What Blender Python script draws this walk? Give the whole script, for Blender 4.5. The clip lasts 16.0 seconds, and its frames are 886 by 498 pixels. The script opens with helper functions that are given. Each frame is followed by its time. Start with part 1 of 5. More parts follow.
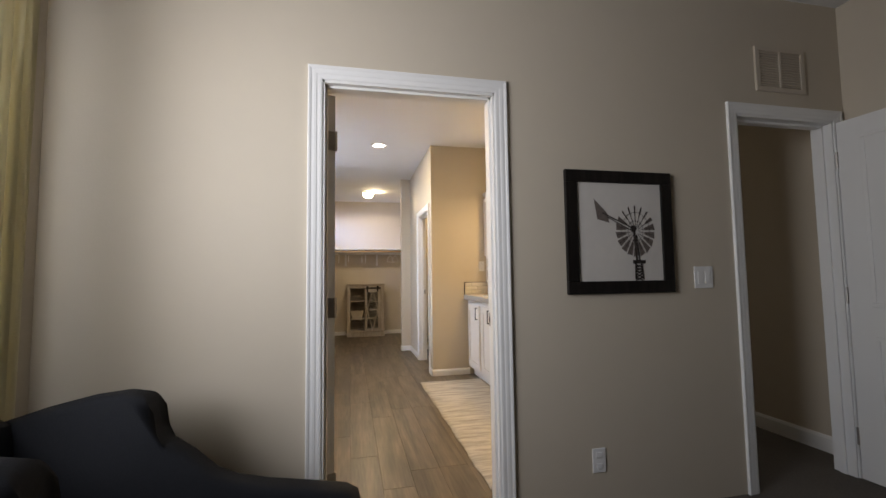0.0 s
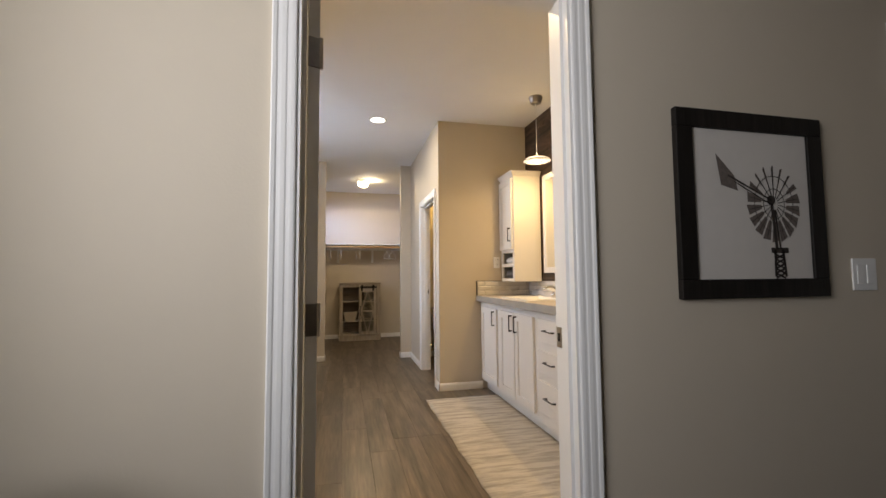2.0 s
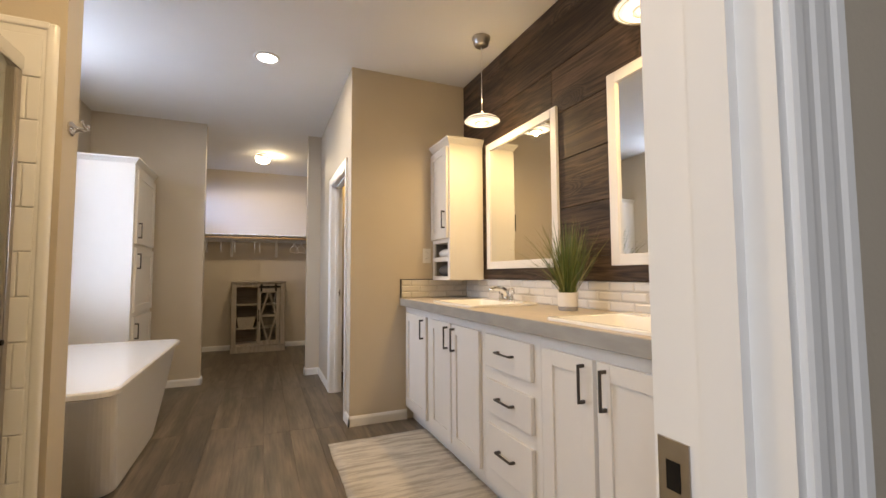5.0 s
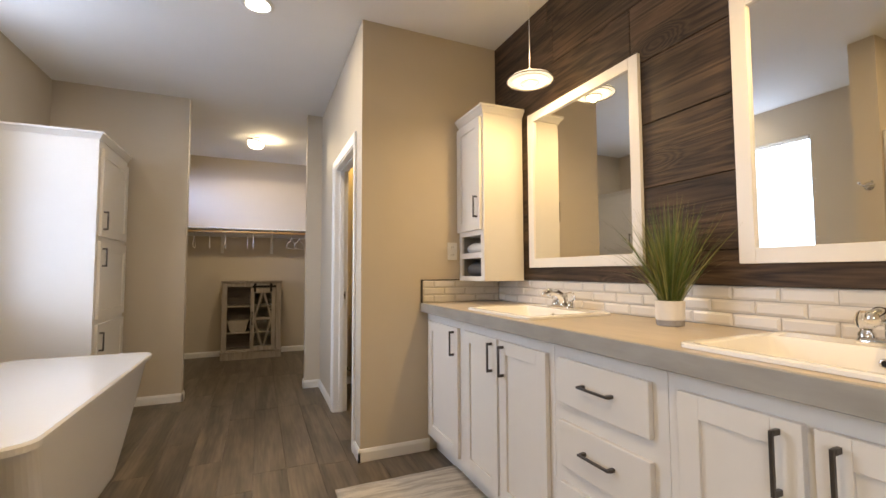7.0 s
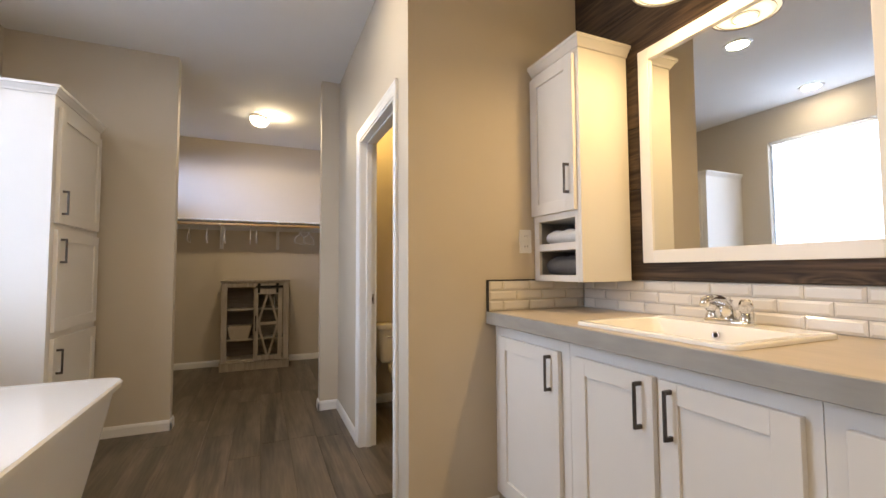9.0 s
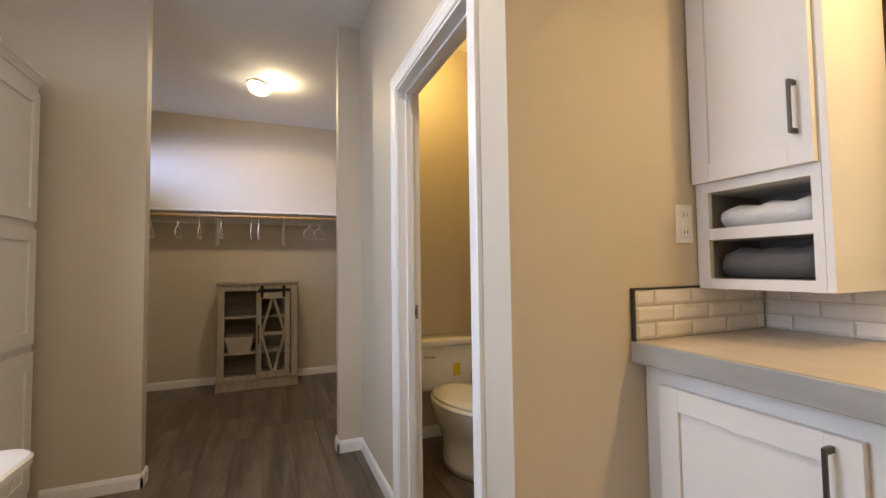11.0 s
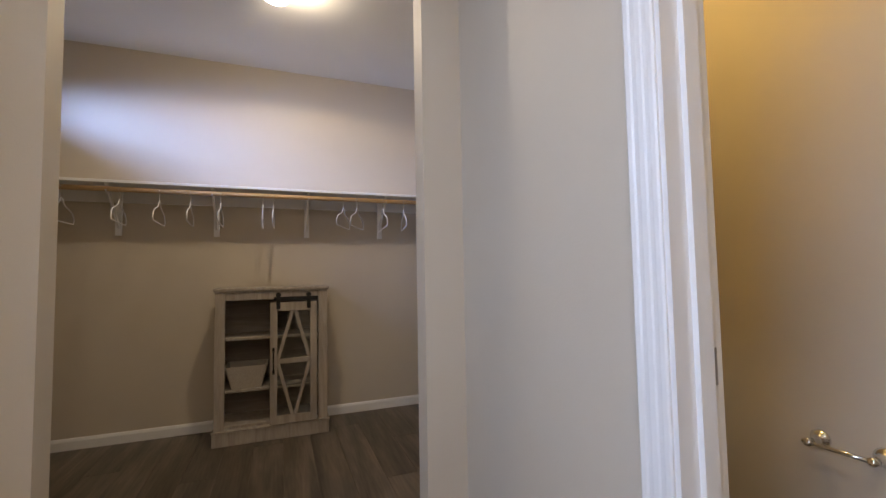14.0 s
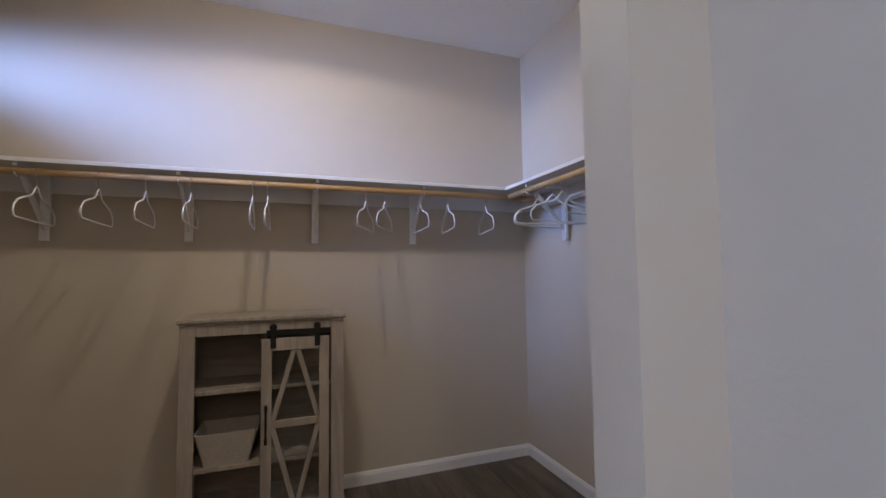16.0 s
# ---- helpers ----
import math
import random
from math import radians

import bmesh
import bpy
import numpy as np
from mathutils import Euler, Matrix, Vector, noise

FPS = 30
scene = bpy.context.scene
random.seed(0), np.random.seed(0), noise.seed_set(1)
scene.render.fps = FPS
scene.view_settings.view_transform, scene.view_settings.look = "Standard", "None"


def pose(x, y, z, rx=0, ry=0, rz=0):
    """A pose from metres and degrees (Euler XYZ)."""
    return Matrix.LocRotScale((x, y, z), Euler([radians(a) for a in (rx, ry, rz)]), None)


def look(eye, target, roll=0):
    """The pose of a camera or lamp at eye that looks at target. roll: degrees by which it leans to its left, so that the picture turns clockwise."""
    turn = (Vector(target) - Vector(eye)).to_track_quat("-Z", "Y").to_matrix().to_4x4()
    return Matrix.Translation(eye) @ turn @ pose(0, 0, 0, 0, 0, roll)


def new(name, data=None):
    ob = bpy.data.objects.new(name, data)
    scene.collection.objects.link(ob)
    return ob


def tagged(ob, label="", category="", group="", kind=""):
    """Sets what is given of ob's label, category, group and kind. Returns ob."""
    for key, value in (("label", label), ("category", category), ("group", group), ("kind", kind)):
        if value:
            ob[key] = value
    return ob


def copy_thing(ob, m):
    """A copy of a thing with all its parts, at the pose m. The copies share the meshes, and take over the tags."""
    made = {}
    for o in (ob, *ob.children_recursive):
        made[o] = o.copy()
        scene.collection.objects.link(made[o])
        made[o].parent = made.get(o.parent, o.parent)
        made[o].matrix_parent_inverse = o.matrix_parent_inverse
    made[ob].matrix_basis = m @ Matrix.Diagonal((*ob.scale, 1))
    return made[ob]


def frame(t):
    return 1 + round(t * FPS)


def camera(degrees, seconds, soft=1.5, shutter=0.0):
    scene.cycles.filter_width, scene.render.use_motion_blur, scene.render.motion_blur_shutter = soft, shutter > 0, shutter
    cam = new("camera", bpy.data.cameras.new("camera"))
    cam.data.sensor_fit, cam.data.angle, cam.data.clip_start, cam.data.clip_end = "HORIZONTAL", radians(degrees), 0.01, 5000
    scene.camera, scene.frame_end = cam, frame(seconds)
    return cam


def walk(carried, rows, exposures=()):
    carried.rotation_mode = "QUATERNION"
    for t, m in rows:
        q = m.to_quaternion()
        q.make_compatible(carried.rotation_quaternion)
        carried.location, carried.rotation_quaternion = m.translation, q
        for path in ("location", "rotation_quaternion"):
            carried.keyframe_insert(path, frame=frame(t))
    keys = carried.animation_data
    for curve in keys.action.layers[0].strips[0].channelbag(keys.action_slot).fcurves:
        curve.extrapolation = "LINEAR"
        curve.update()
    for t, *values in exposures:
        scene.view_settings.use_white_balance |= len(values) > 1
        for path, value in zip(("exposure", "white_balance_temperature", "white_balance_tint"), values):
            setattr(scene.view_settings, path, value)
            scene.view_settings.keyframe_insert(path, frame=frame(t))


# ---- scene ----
cam = camera(92.6, 16.0)
PATH = [
    (0, pose(-0.026, 0.008, 1.154, 93.80, 0.77, -12.22)),
    (0.5, pose(-0.020, 0.218, 1.148, 93.75, 0.69, -11.88)),
    (1, pose(-0.015, 0.409, 1.146, 93.81, 0.58, -11.93)),
    (1.5, pose(-0.025, 0.582, 1.141, 93.76, 0.62, -12.16)),
    (2, pose(-0.026, 0.768, 1.140, 93.69, 0.47, -13.14)),
    (2.5, pose(-0.010, 0.921, 1.147, 93.66, 0.43, -15.46)),
    (3, pose(0.048, 1.091, 1.132, 93.70, 0.33, -18.03)),
    (3.5, pose(0.132, 1.254, 1.126, 93.70, 0.49, -20.05)),
    (4, pose(0.196, 1.411, 1.116, 93.70, 0.35, -21.83)),
    (6.5, pose(0.358, 2.197, 1.149, 93.17, 0.27, -23.49)),
    (7, pose(0.333, 2.361, 1.141, 93.10, 0.23, -23.49)),
    (7.5, pose(0.316, 2.544, 1.133, 92.94, 0.31, -23.64)),
    (8, pose(0.327, 2.758, 1.141, 92.85, 0.36, -23.44)),
    (8.5, pose(0.308, 2.957, 1.152, 92.71, 0.35, -23.50)),
    (9, pose(0.312, 3.170, 1.138, 92.87, 0.31, -23.21)),
    (9.5, pose(0.318, 3.372, 1.137, 92.75, 0.39, -23.16)),
    (12, pose(0.364, 4.496, 1.168, 92.44, 0.95, -21.61)),
    (12.5, pose(0.360, 4.715, 1.155, 92.56, 0.96, -21.33)),
    (13, pose(0.334, 4.946, 1.153, 92.69, 0.96, -21.26)),
    (13.5, pose(0.300, 5.161, 1.135, 92.88, 0.92, -21.31)),
    (14, pose(0.298, 5.420, 1.120, 93.14, 1.00, -21.09)),
    (14.5, pose(0.290, 5.637, 1.141, 92.62, 0.78, -20.89)),
    (15, pose(0.305, 5.918, 1.147, 93.04, 0.65, -20.16)),
    (15.5, pose(0.310, 6.164, 1.196, 92.93, 0.67, -20.02)),
    (16, pose(0.360, 6.394, 1.230, 93.24, 0.79, -19.95)),
]
# The clip's camera turns its white balance cooler as it nears the closet.
walk(cam, PATH, [(0, 0.1, 6600, 10), (1.5, -0.02, 6700, 10), (2.5, -0.15, 6850, 11), (3, -0.2, 6900, 11), (4, -0.1, 6800, 11), (6.5, -0.08, 6700, 10), (9.5, -0.1, 6650, 10), (12, -0.08, 6550, 11), (13.5, -0.1, 6250, 12), (14.5, -0.18, 5750, 14), (16, -0.25, 5400, 15)])

# ---- world and large lights ----
world = bpy.data.worlds.new("sky")
scene.world = world
world.use_nodes = True
wn = world.node_tree.nodes
sky = wn.new("ShaderNodeTexSky")
sky.sky_type = "NISHITA"
sky.sun_disc = False
sky.sun_elevation, sky.sun_rotation = radians(50), radians(-60)
world.node_tree.links.new(sky.outputs[0], wn["Background"].inputs[0])
wn["Background"].inputs[1].default_value = 0.12

COOL, WARM = (0.60, 0.73, 1.0), (1.0, 0.68, 0.30)


def lamp(name, kind, power, color, m, size=0.1, size_y=None, shape=None, spread=None):
    d = bpy.data.lights.new(name, kind)
    d.energy, d.color = power, color
    if kind == "AREA":
        d.shape = shape or "RECTANGLE"
        d.size = size
        d.size_y = size_y or size
        if spread:
            d.spread = radians(spread)
    else:
        d.shadow_soft_size = size
        if kind == "SPOT":
            d.spot_size, d.spot_blend = radians(spread or 120), 0.15
    ob = new(name, d)
    ob.matrix_world = m
    return ob


# Daylight in the window openings
lamp("daylight_bath", "AREA", 50, COOL, look((-1.31, 5.155, 1.66), (0, 5.155, 1.66)), 1.16, 1.44, spread=170)
# Extra strip lamp added inside the blind, tilted up to brighten the ceiling.
lamp("daylight_slat_fill", "AREA", 6, COOL, look((-1.255, 5.155, 2.27), (-0.86, 5.155, 2.77)), 0.94, 0.20, spread=150)
lamp("daylight_closet", "AREA", 9, (0.36, 0.52, 1.0), look((-1.31, 8.42, 2.33), (0.55, 8.93, 1.93)), 0.85, 0.32, spread=50)
lamp("daylight_bedroom", "AREA", 28, (0.91, 0.925, 1.0), look((-1.60, 0.65, 1.72), (-0.66, 1.75, 1.72)), 1.4, 1.2, spread=112)
# Added fill lamp in the unseen hall-end opening, to lighten the hall.
lamp("hall_fill", "AREA", 7, (1.0, 0.92, 0.82), look((2.5, 6.05, 1.5), (2.5, 4, 1.3)), 0.7, 1.0)
# Lamps
for y in (4.21, 2.87):
    lamp("pendant_bulb", "AREA", 7.5, WARM, pose(1.650, y, 2.142), 0.07, shape="DISK")
    lamp("pendant_glow", "POINT", 2.0, WARM, pose(1.650, y, 2.128), 0.012)
    lamp("pendant_uplight", "POINT", 1.6, WARM, pose(1.650, y, 2.30), 0.014)
# The third downlight is unseen, added to brighten the shower and entry.
for x, y, power, tone in ((0.30, 5.06, 12, (1.0, 0.84, 0.62)), (-1.03, 5.26, 4, (1.0, 0.84, 0.62)), (-0.05, 2.92, 18, (1.0, 0.72, 0.40))):
    lamp("downlight_bulb", "AREA", power, tone, pose(x, y, 2.741), 0.13, shape="DISK")
lamp("closet_bulb", "SPOT", 27, (1.0, 0.79, 0.50), pose(0.33, 7.85, 2.606), 0.014, spread=172)
lamp("closet_side_glow", "POINT", 8, (1.0, 0.79, 0.50), pose(0.398, 7.85, 2.685), 0.012)
lamp("toilet_room_bulb", "POINT", 14, (1.0, 0.68, 0.22), pose(1.20, 6.40, 2.50), 0.07)

# ---- materials ----


def material(name, color, rough=0.5, metal=0.0, grain=0.0, grain_scale=40.0, stain=0.0, stain_scale=2.0, bump=0.0, bump_scale=80.0,
             stretch=(1, 1, 1), spec=0.5, coat=0.0, random=0.0):
    m = bpy.data.materials.new(name)
    m.use_nodes = True
    nt = m.node_tree
    n, ln = nt.nodes, nt.links
    b = n["Principled BSDF"]
    b.inputs["Roughness"].default_value = rough
    b.inputs["Metallic"].default_value = metal
    b.inputs["Specular IOR Level"].default_value = spec
    b.inputs["Coat Weight"].default_value = coat
    tc = n.new("ShaderNodeTexCoord")
    mp = n.new("ShaderNodeMapping")
    mp.inputs["Scale"].default_value = stretch
    ln.new(tc.outputs["Object"], mp.inputs[0])
    last = None
    rgb = n.new("ShaderNodeRGB")
    rgb.outputs[0].default_value = (*color, 1)
    last = rgb.outputs[0]

    def vary(fac_socket, lo, hi, last):
        mr = n.new("ShaderNodeMapRange")
        mr.inputs["To Min"].default_value, mr.inputs["To Max"].default_value = lo, hi
        ln.new(fac_socket, mr.inputs["Value"])
        mx = n.new("ShaderNodeMix")
        mx.data_type, mx.blend_type = "RGBA", "MULTIPLY"
        mx.inputs["Factor"].default_value = 1
        ln.new(last, mx.inputs["A"])
        ln.new(mr.outputs[0], mx.inputs["B"])
        return mx.outputs["Result"]
    for amount, scale in ((grain, grain_scale), (stain, stain_scale)):
        if amount:
            t = n.new("ShaderNodeTexNoise")
            t.inputs["Scale"].default_value, t.inputs["Detail"].default_value = scale, 6
            ln.new(mp.outputs[0], t.inputs["Vector"])
            last = vary(t.outputs[0], 1 - amount, 1 + amount, last)
    if random:
        oi = n.new("ShaderNodeObjectInfo")
        last = vary(oi.outputs["Random"], 1 - random, 1 + random, last)
    ln.new(last, b.inputs["Base Color"])
    if bump:
        t = n.new("ShaderNodeTexNoise")
        t.inputs["Scale"].default_value, t.inputs["Detail"].default_value = bump_scale, 4
        ln.new(mp.outputs[0], t.inputs["Vector"])
        bp = n.new("ShaderNodeBump")
        bp.inputs["Strength"].default_value = bump
        bp.inputs["Distance"].default_value = 0.004
        ln.new(t.outputs[0], bp.inputs["Height"])
        ln.new(bp.outputs[0], b.inputs["Normal"])
    return m


def wood(name, dark, light, along, scale=6.0, rough=0.5, random=0.25, bump=0.25, rings=4.0, spec=0.5, uneven=0.5, stretch=0.09, blotch=0.0, knots=0.0):
    """Wood whose grain runs along x, y or z, shifted from piece to piece, with cloudy patches and knots."""
    m = bpy.data.materials.new(name)
    m.use_nodes = True
    nt = m.node_tree
    n, ln = nt.nodes, nt.links
    b = n["Principled BSDF"]
    b.inputs["Roughness"].default_value = rough
    b.inputs["Specular IOR Level"].default_value = spec
    tc, oi = n.new("ShaderNodeTexCoord"), n.new("ShaderNodeObjectInfo")
    mul = n.new("ShaderNodeMath")
    mul.operation = "MULTIPLY"
    mul.inputs[1].default_value = 37.0
    ln.new(oi.outputs["Random"], mul.inputs[0])
    add = n.new("ShaderNodeVectorMath")
    ln.new(tc.outputs["Object"], add.inputs[0])
    ln.new(mul.outputs[0], add.inputs[1])
    mp = n.new("ShaderNodeMapping")
    mp.inputs["Scale"].default_value = [stretch if a == along else 1.0 for a in "xyz"]
    ln.new(add.outputs[0], mp.inputs[0])
    warp = n.new("ShaderNodeTexNoise")
    warp.inputs["Scale"].default_value, warp.inputs["Detail"].default_value = scale, 3
    warp.inputs["Distortion"].default_value = 0.6
    ln.new(mp.outputs[0], warp.inputs["Vector"])
    ring = n.new("ShaderNodeMath")
    ring.operation = "MULTIPLY"
    ring.inputs[1].default_value = rings
    field = warp.outputs[0]
    if knots:
        km, vor, kr, ka = n.new("ShaderNodeMapping"), n.new("ShaderNodeTexVoronoi"), n.new("ShaderNodeMapRange"), n.new("ShaderNodeMath")
        km.inputs["Scale"].default_value = [0.45 if a == along else 1.0 for a in "xyz"]
        ln.new(add.outputs[0], km.inputs[0])
        vor.inputs["Scale"].default_value = 3.2
        ln.new(km.outputs[0], vor.inputs["Vector"])
        kr.interpolation_type = "SMOOTHERSTEP"
        kr.inputs["From Max"].default_value = 0.30
        kr.inputs["To Min"].default_value, kr.inputs["To Max"].default_value = knots, 0.0
        ln.new(vor.outputs["Distance"], kr.inputs["Value"])
        ln.new(field, ka.inputs[0])
        ln.new(kr.outputs[0], ka.inputs[1])
        field = ka.outputs[0]
    ln.new(field, ring.inputs[0])
    saw = n.new("ShaderNodeMath")
    saw.operation = "PINGPONG"
    saw.inputs[1].default_value = 0.5
    ln.new(ring.outputs[0], saw.inputs[0])
    fine = n.new("ShaderNodeTexNoise")
    fine.inputs["Scale"].default_value, fine.inputs["Detail"].default_value = scale * 14, 5
    ln.new(mp.outputs[0], fine.inputs["Vector"])
    mix = n.new("ShaderNodeMath")
    mix.operation = "MULTIPLY_ADD"
    mix.inputs[1].default_value = uneven * 1.6
    ln.new(saw.outputs[0], mix.inputs[0])
    half = n.new("ShaderNodeMath")
    half.operation = "MULTIPLY"
    half.inputs[1].default_value = 1.1 - uneven
    ln.new(fine.outputs[0], half.inputs[0])
    ln.new(half.outputs[0], mix.inputs[2])
    ramp = n.new("ShaderNodeValToRGB")
    ramp.color_ramp.elements[0].position, ramp.color_ramp.elements[0].color = 0.18, (*dark, 1)
    ramp.color_ramp.elements[1].position, ramp.color_ramp.elements[1].color = 0.85, (*light, 1)
    ln.new(mix.outputs[0], ramp.inputs[0])
    mr = n.new("ShaderNodeMapRange")
    mr.inputs["To Min"].default_value, mr.inputs["To Max"].default_value = 1 - random, 1 + random
    ln.new(oi.outputs["Random"], mr.inputs["Value"])
    mx = n.new("ShaderNodeMix")
    mx.data_type, mx.blend_type = "RGBA", "MULTIPLY"
    mx.inputs["Factor"].default_value = 1
    ln.new(ramp.outputs[0], mx.inputs["A"])
    ln.new(mr.outputs[0], mx.inputs["B"])
    tone = mx.outputs["Result"]
    if blotch:
        bm2, cloud, cr, cx = n.new("ShaderNodeMapping"), n.new("ShaderNodeTexNoise"), n.new("ShaderNodeMapRange"), n.new("ShaderNodeMix")
        bm2.inputs["Scale"].default_value = [0.28 if a == along else 1.0 for a in "xyz"]
        ln.new(add.outputs[0], bm2.inputs[0])
        cloud.inputs["Scale"].default_value, cloud.inputs["Detail"].default_value = 7.0, 3
        ln.new(bm2.outputs[0], cloud.inputs["Vector"])
        cr.inputs["From Min"].default_value, cr.inputs["From Max"].default_value = 0.3, 0.7
        cr.inputs["To Min"].default_value, cr.inputs["To Max"].default_value = 1 - blotch, 1 + blotch
        ln.new(cloud.outputs[0], cr.inputs["Value"])
        cx.data_type, cx.blend_type = "RGBA", "MULTIPLY"
        cx.inputs["Factor"].default_value = 1
        ln.new(tone, cx.inputs["A"])
        ln.new(cr.outputs[0], cx.inputs["B"])
        tone = cx.outputs["Result"]
    ln.new(tone, b.inputs["Base Color"])
    bp = n.new("ShaderNodeBump")
    bp.inputs["Strength"].default_value, bp.inputs["Distance"].default_value = bump, 0.003
    ln.new(mix.outputs[0], bp.inputs["Height"])
    ln.new(bp.outputs[0], b.inputs["Normal"])
    return m


def glowing(name, color, strength):
    m = bpy.data.materials.new(name)
    m.use_nodes = True
    b = m.node_tree.nodes["Principled BSDF"]
    b.inputs["Base Color"].default_value = (0.8, 0.8, 0.8, 1)
    b.inputs["Emission Color"].default_value = (*color, 1)
    b.inputs["Emission Strength"].default_value = strength
    return m


def clear_glass(name, tint=(1, 1, 1), rough=0.0):
    """Solid glass that bends light."""
    m = bpy.data.materials.new(name)
    m.use_nodes = True
    b = m.node_tree.nodes["Principled BSDF"]
    b.inputs["Base Color"].default_value = (*tint, 1)
    b.inputs["Transmission Weight"].default_value = 1
    b.inputs["Roughness"].default_value = rough
    b.inputs["IOR"].default_value = 1.45
    return m


def pane_glass(name):
    """A thin flat pane: clear, with a faint mirror gloss."""
    m = bpy.data.materials.new(name)
    m.use_nodes = True
    n, ln = m.node_tree.nodes, m.node_tree.links
    n.remove(n["Principled BSDF"])
    tr, gl, mx = n.new("ShaderNodeBsdfTransparent"), n.new("ShaderNodeBsdfGlossy"), n.new("ShaderNodeMixShader")
    tr.inputs[0].default_value = (0.96, 0.98, 0.97, 1)
    gl.inputs["Roughness"].default_value = 0.02
    mx.inputs[0].default_value = 0.05
    ln.new(tr.outputs[0], mx.inputs[1])
    ln.new(gl.outputs[0], mx.inputs[2])
    ln.new(mx.outputs[0], n["Material Output"].inputs[0])
    return m


PANE = pane_glass("clear_pane")
PAINT = material("greige_wall_paint", (0.565, 0.498, 0.398), 0.62, grain=0.02, grain_scale=9, stain=0.03, stain_scale=1.2, bump=0.10, bump_scale=140, spec=0.35)
CEIL = material("white_ceiling_paint", (0.81, 0.80, 0.78), 0.8, grain=0.02, grain_scale=5, bump=0.14, bump_scale=120, spec=0.2)
TRIM = material("white_trim_paint", (0.80, 0.79, 0.77), 0.35, grain=0.02, grain_scale=14, bump=0.03, bump_scale=60)
DOORW = material("white_door_paint", (0.78, 0.77, 0.75), 0.42, grain=0.02, grain_scale=20, bump=0.05, bump_scale=160, stretch=(1, 1, 0.2))
CABW = material("white_cabinet_paint", (0.73, 0.70, 0.65), 0.38, grain=0.02, grain_scale=12, stain=0.02, bump=0.03, bump_scale=50)
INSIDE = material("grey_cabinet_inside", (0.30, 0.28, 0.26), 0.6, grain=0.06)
PULL = material("dark_brushed_pull", (0.11, 0.098, 0.09), 0.38, 0.9, grain=0.1, grain_scale=90)
NICKEL = material("brushed_nickel", (0.46, 0.43, 0.40), 0.32, 1.0, grain=0.06, grain_scale=120)
CHROME = material("polished_chrome", (0.75, 0.75, 0.75), 0.08, 1.0, grain=0.02)
COUNTER = material("grey_laminate_counter", (0.49, 0.42, 0.335), 0.36, grain=0.16, grain_scale=30, stain=0.18, stain_scale=6, bump=0.03, stretch=(1, 0.3, 1))
PORCELAIN = material("white_porcelain", (0.82, 0.80, 0.76), 0.10, grain=0.01, coat=0.4)
ACRYLIC = material("white_acrylic", (0.82, 0.81, 0.79), 0.16, grain=0.01, coat=0.3)
TILE = material("glazed_white_tile", (0.68, 0.645, 0.59), 0.26, grain=0.03, grain_scale=10, random=0.05, coat=0.15)
GROUT = material("tile_grout", (0.45, 0.42, 0.38), 0.85, grain=0.08)
BLACK = material("black_metal", (0.02, 0.018, 0.016), 0.45, 0.6, grain=0.1)
DARKEDGE = material("dark_tile_edge", (0.03, 0.026, 0.022), 0.4, grain=0.1)
MIRROR = material("mirror_silver", (0.86, 0.87, 0.86), 0.015, 1.0)
GLASS = clear_glass("clear_glass")
CARPET = material("grey_brown_carpet", (0.13, 0.115, 0.10), 0.95, grain=0.35, grain_scale=160, stain=0.12, stain_scale=4, bump=0.8, bump_scale=240, spec=0.1)
PLANK = wood("grey_oak_vinyl", (0.038, 0.029, 0.020), (0.185, 0.145, 0.104), "y", 5.5, 0.36, 0.10, 0.12, 3.2, 0.5, 0.42, 0.065, 0.30)
JOINT = material("floor_joint", (0.05, 0.04, 0.032), 0.8, grain=0.1)
SHIPLAP = wood("dark_stained_board", (0.012, 0.008, 0.0055), (0.112, 0.070, 0.042), "y", 9.0, 0.55, 0.22, 0.65, 9.0, 0.25, 0.42, 0.06, 0.40, 0.9)
FRAMEDARK = wood("black_brown_frame", (0.006, 0.005, 0.004), (0.018, 0.014, 0.012), "z", 12.0, 0.55, 0.1, 0.3, 4.0, 0.25)
FARM = wood("greyed_farm_wood", (0.30, 0.255, 0.205), (0.47, 0.41, 0.34), "z", 10.0, 0.65, 0.06, 0.2, 4.0)
RODWOOD = wood("pale_rod_wood", (0.50, 0.31, 0.13), (0.68, 0.47, 0.24), "x", 20.0, 0.5, 0.05, 0.1, 3.0)

# ---- helpers for shapes ----


def part(name, bm, mat, parent=None, label="", smooth=False):
    me = bpy.data.meshes.new(name)
    bm.normal_update()
    bm.to_mesh(me)
    bm.free()
    me.materials.append(mat)
    if smooth:
        me.shade_smooth()
    ob = new(name, me)
    if parent:
        ob.parent = parent
    if label:
        ob["label"] = label
    return ob


def thing(name, label, category, group="", at=(0, 0, 0), rz=0.0, kind=""):
    ob = new(name)
    ob.empty_display_size = 0.1
    ob.matrix_world = pose(*at, 0, 0, rz)
    return tagged(ob, label, category, group, kind)


def add_box(bm, x0, x1, y0, y1, z0, z1, bevel=0.0, seg=2):
    r = bmesh.ops.create_cube(bm, size=1.0)
    vs = r["verts"]
    for v in vs:
        v.co = ((x0 + x1) / 2 + v.co.x * (x1 - x0), (y0 + y1) / 2 + v.co.y * (y1 - y0), (z0 + z1) / 2 + v.co.z * (z1 - z0))
    if bevel:
        es = list({e for v in vs for e in v.link_edges})
        bmesh.ops.bevel(bm, geom=es, offset=bevel, segments=seg, affect="EDGES", profile=0.5)
    return bm


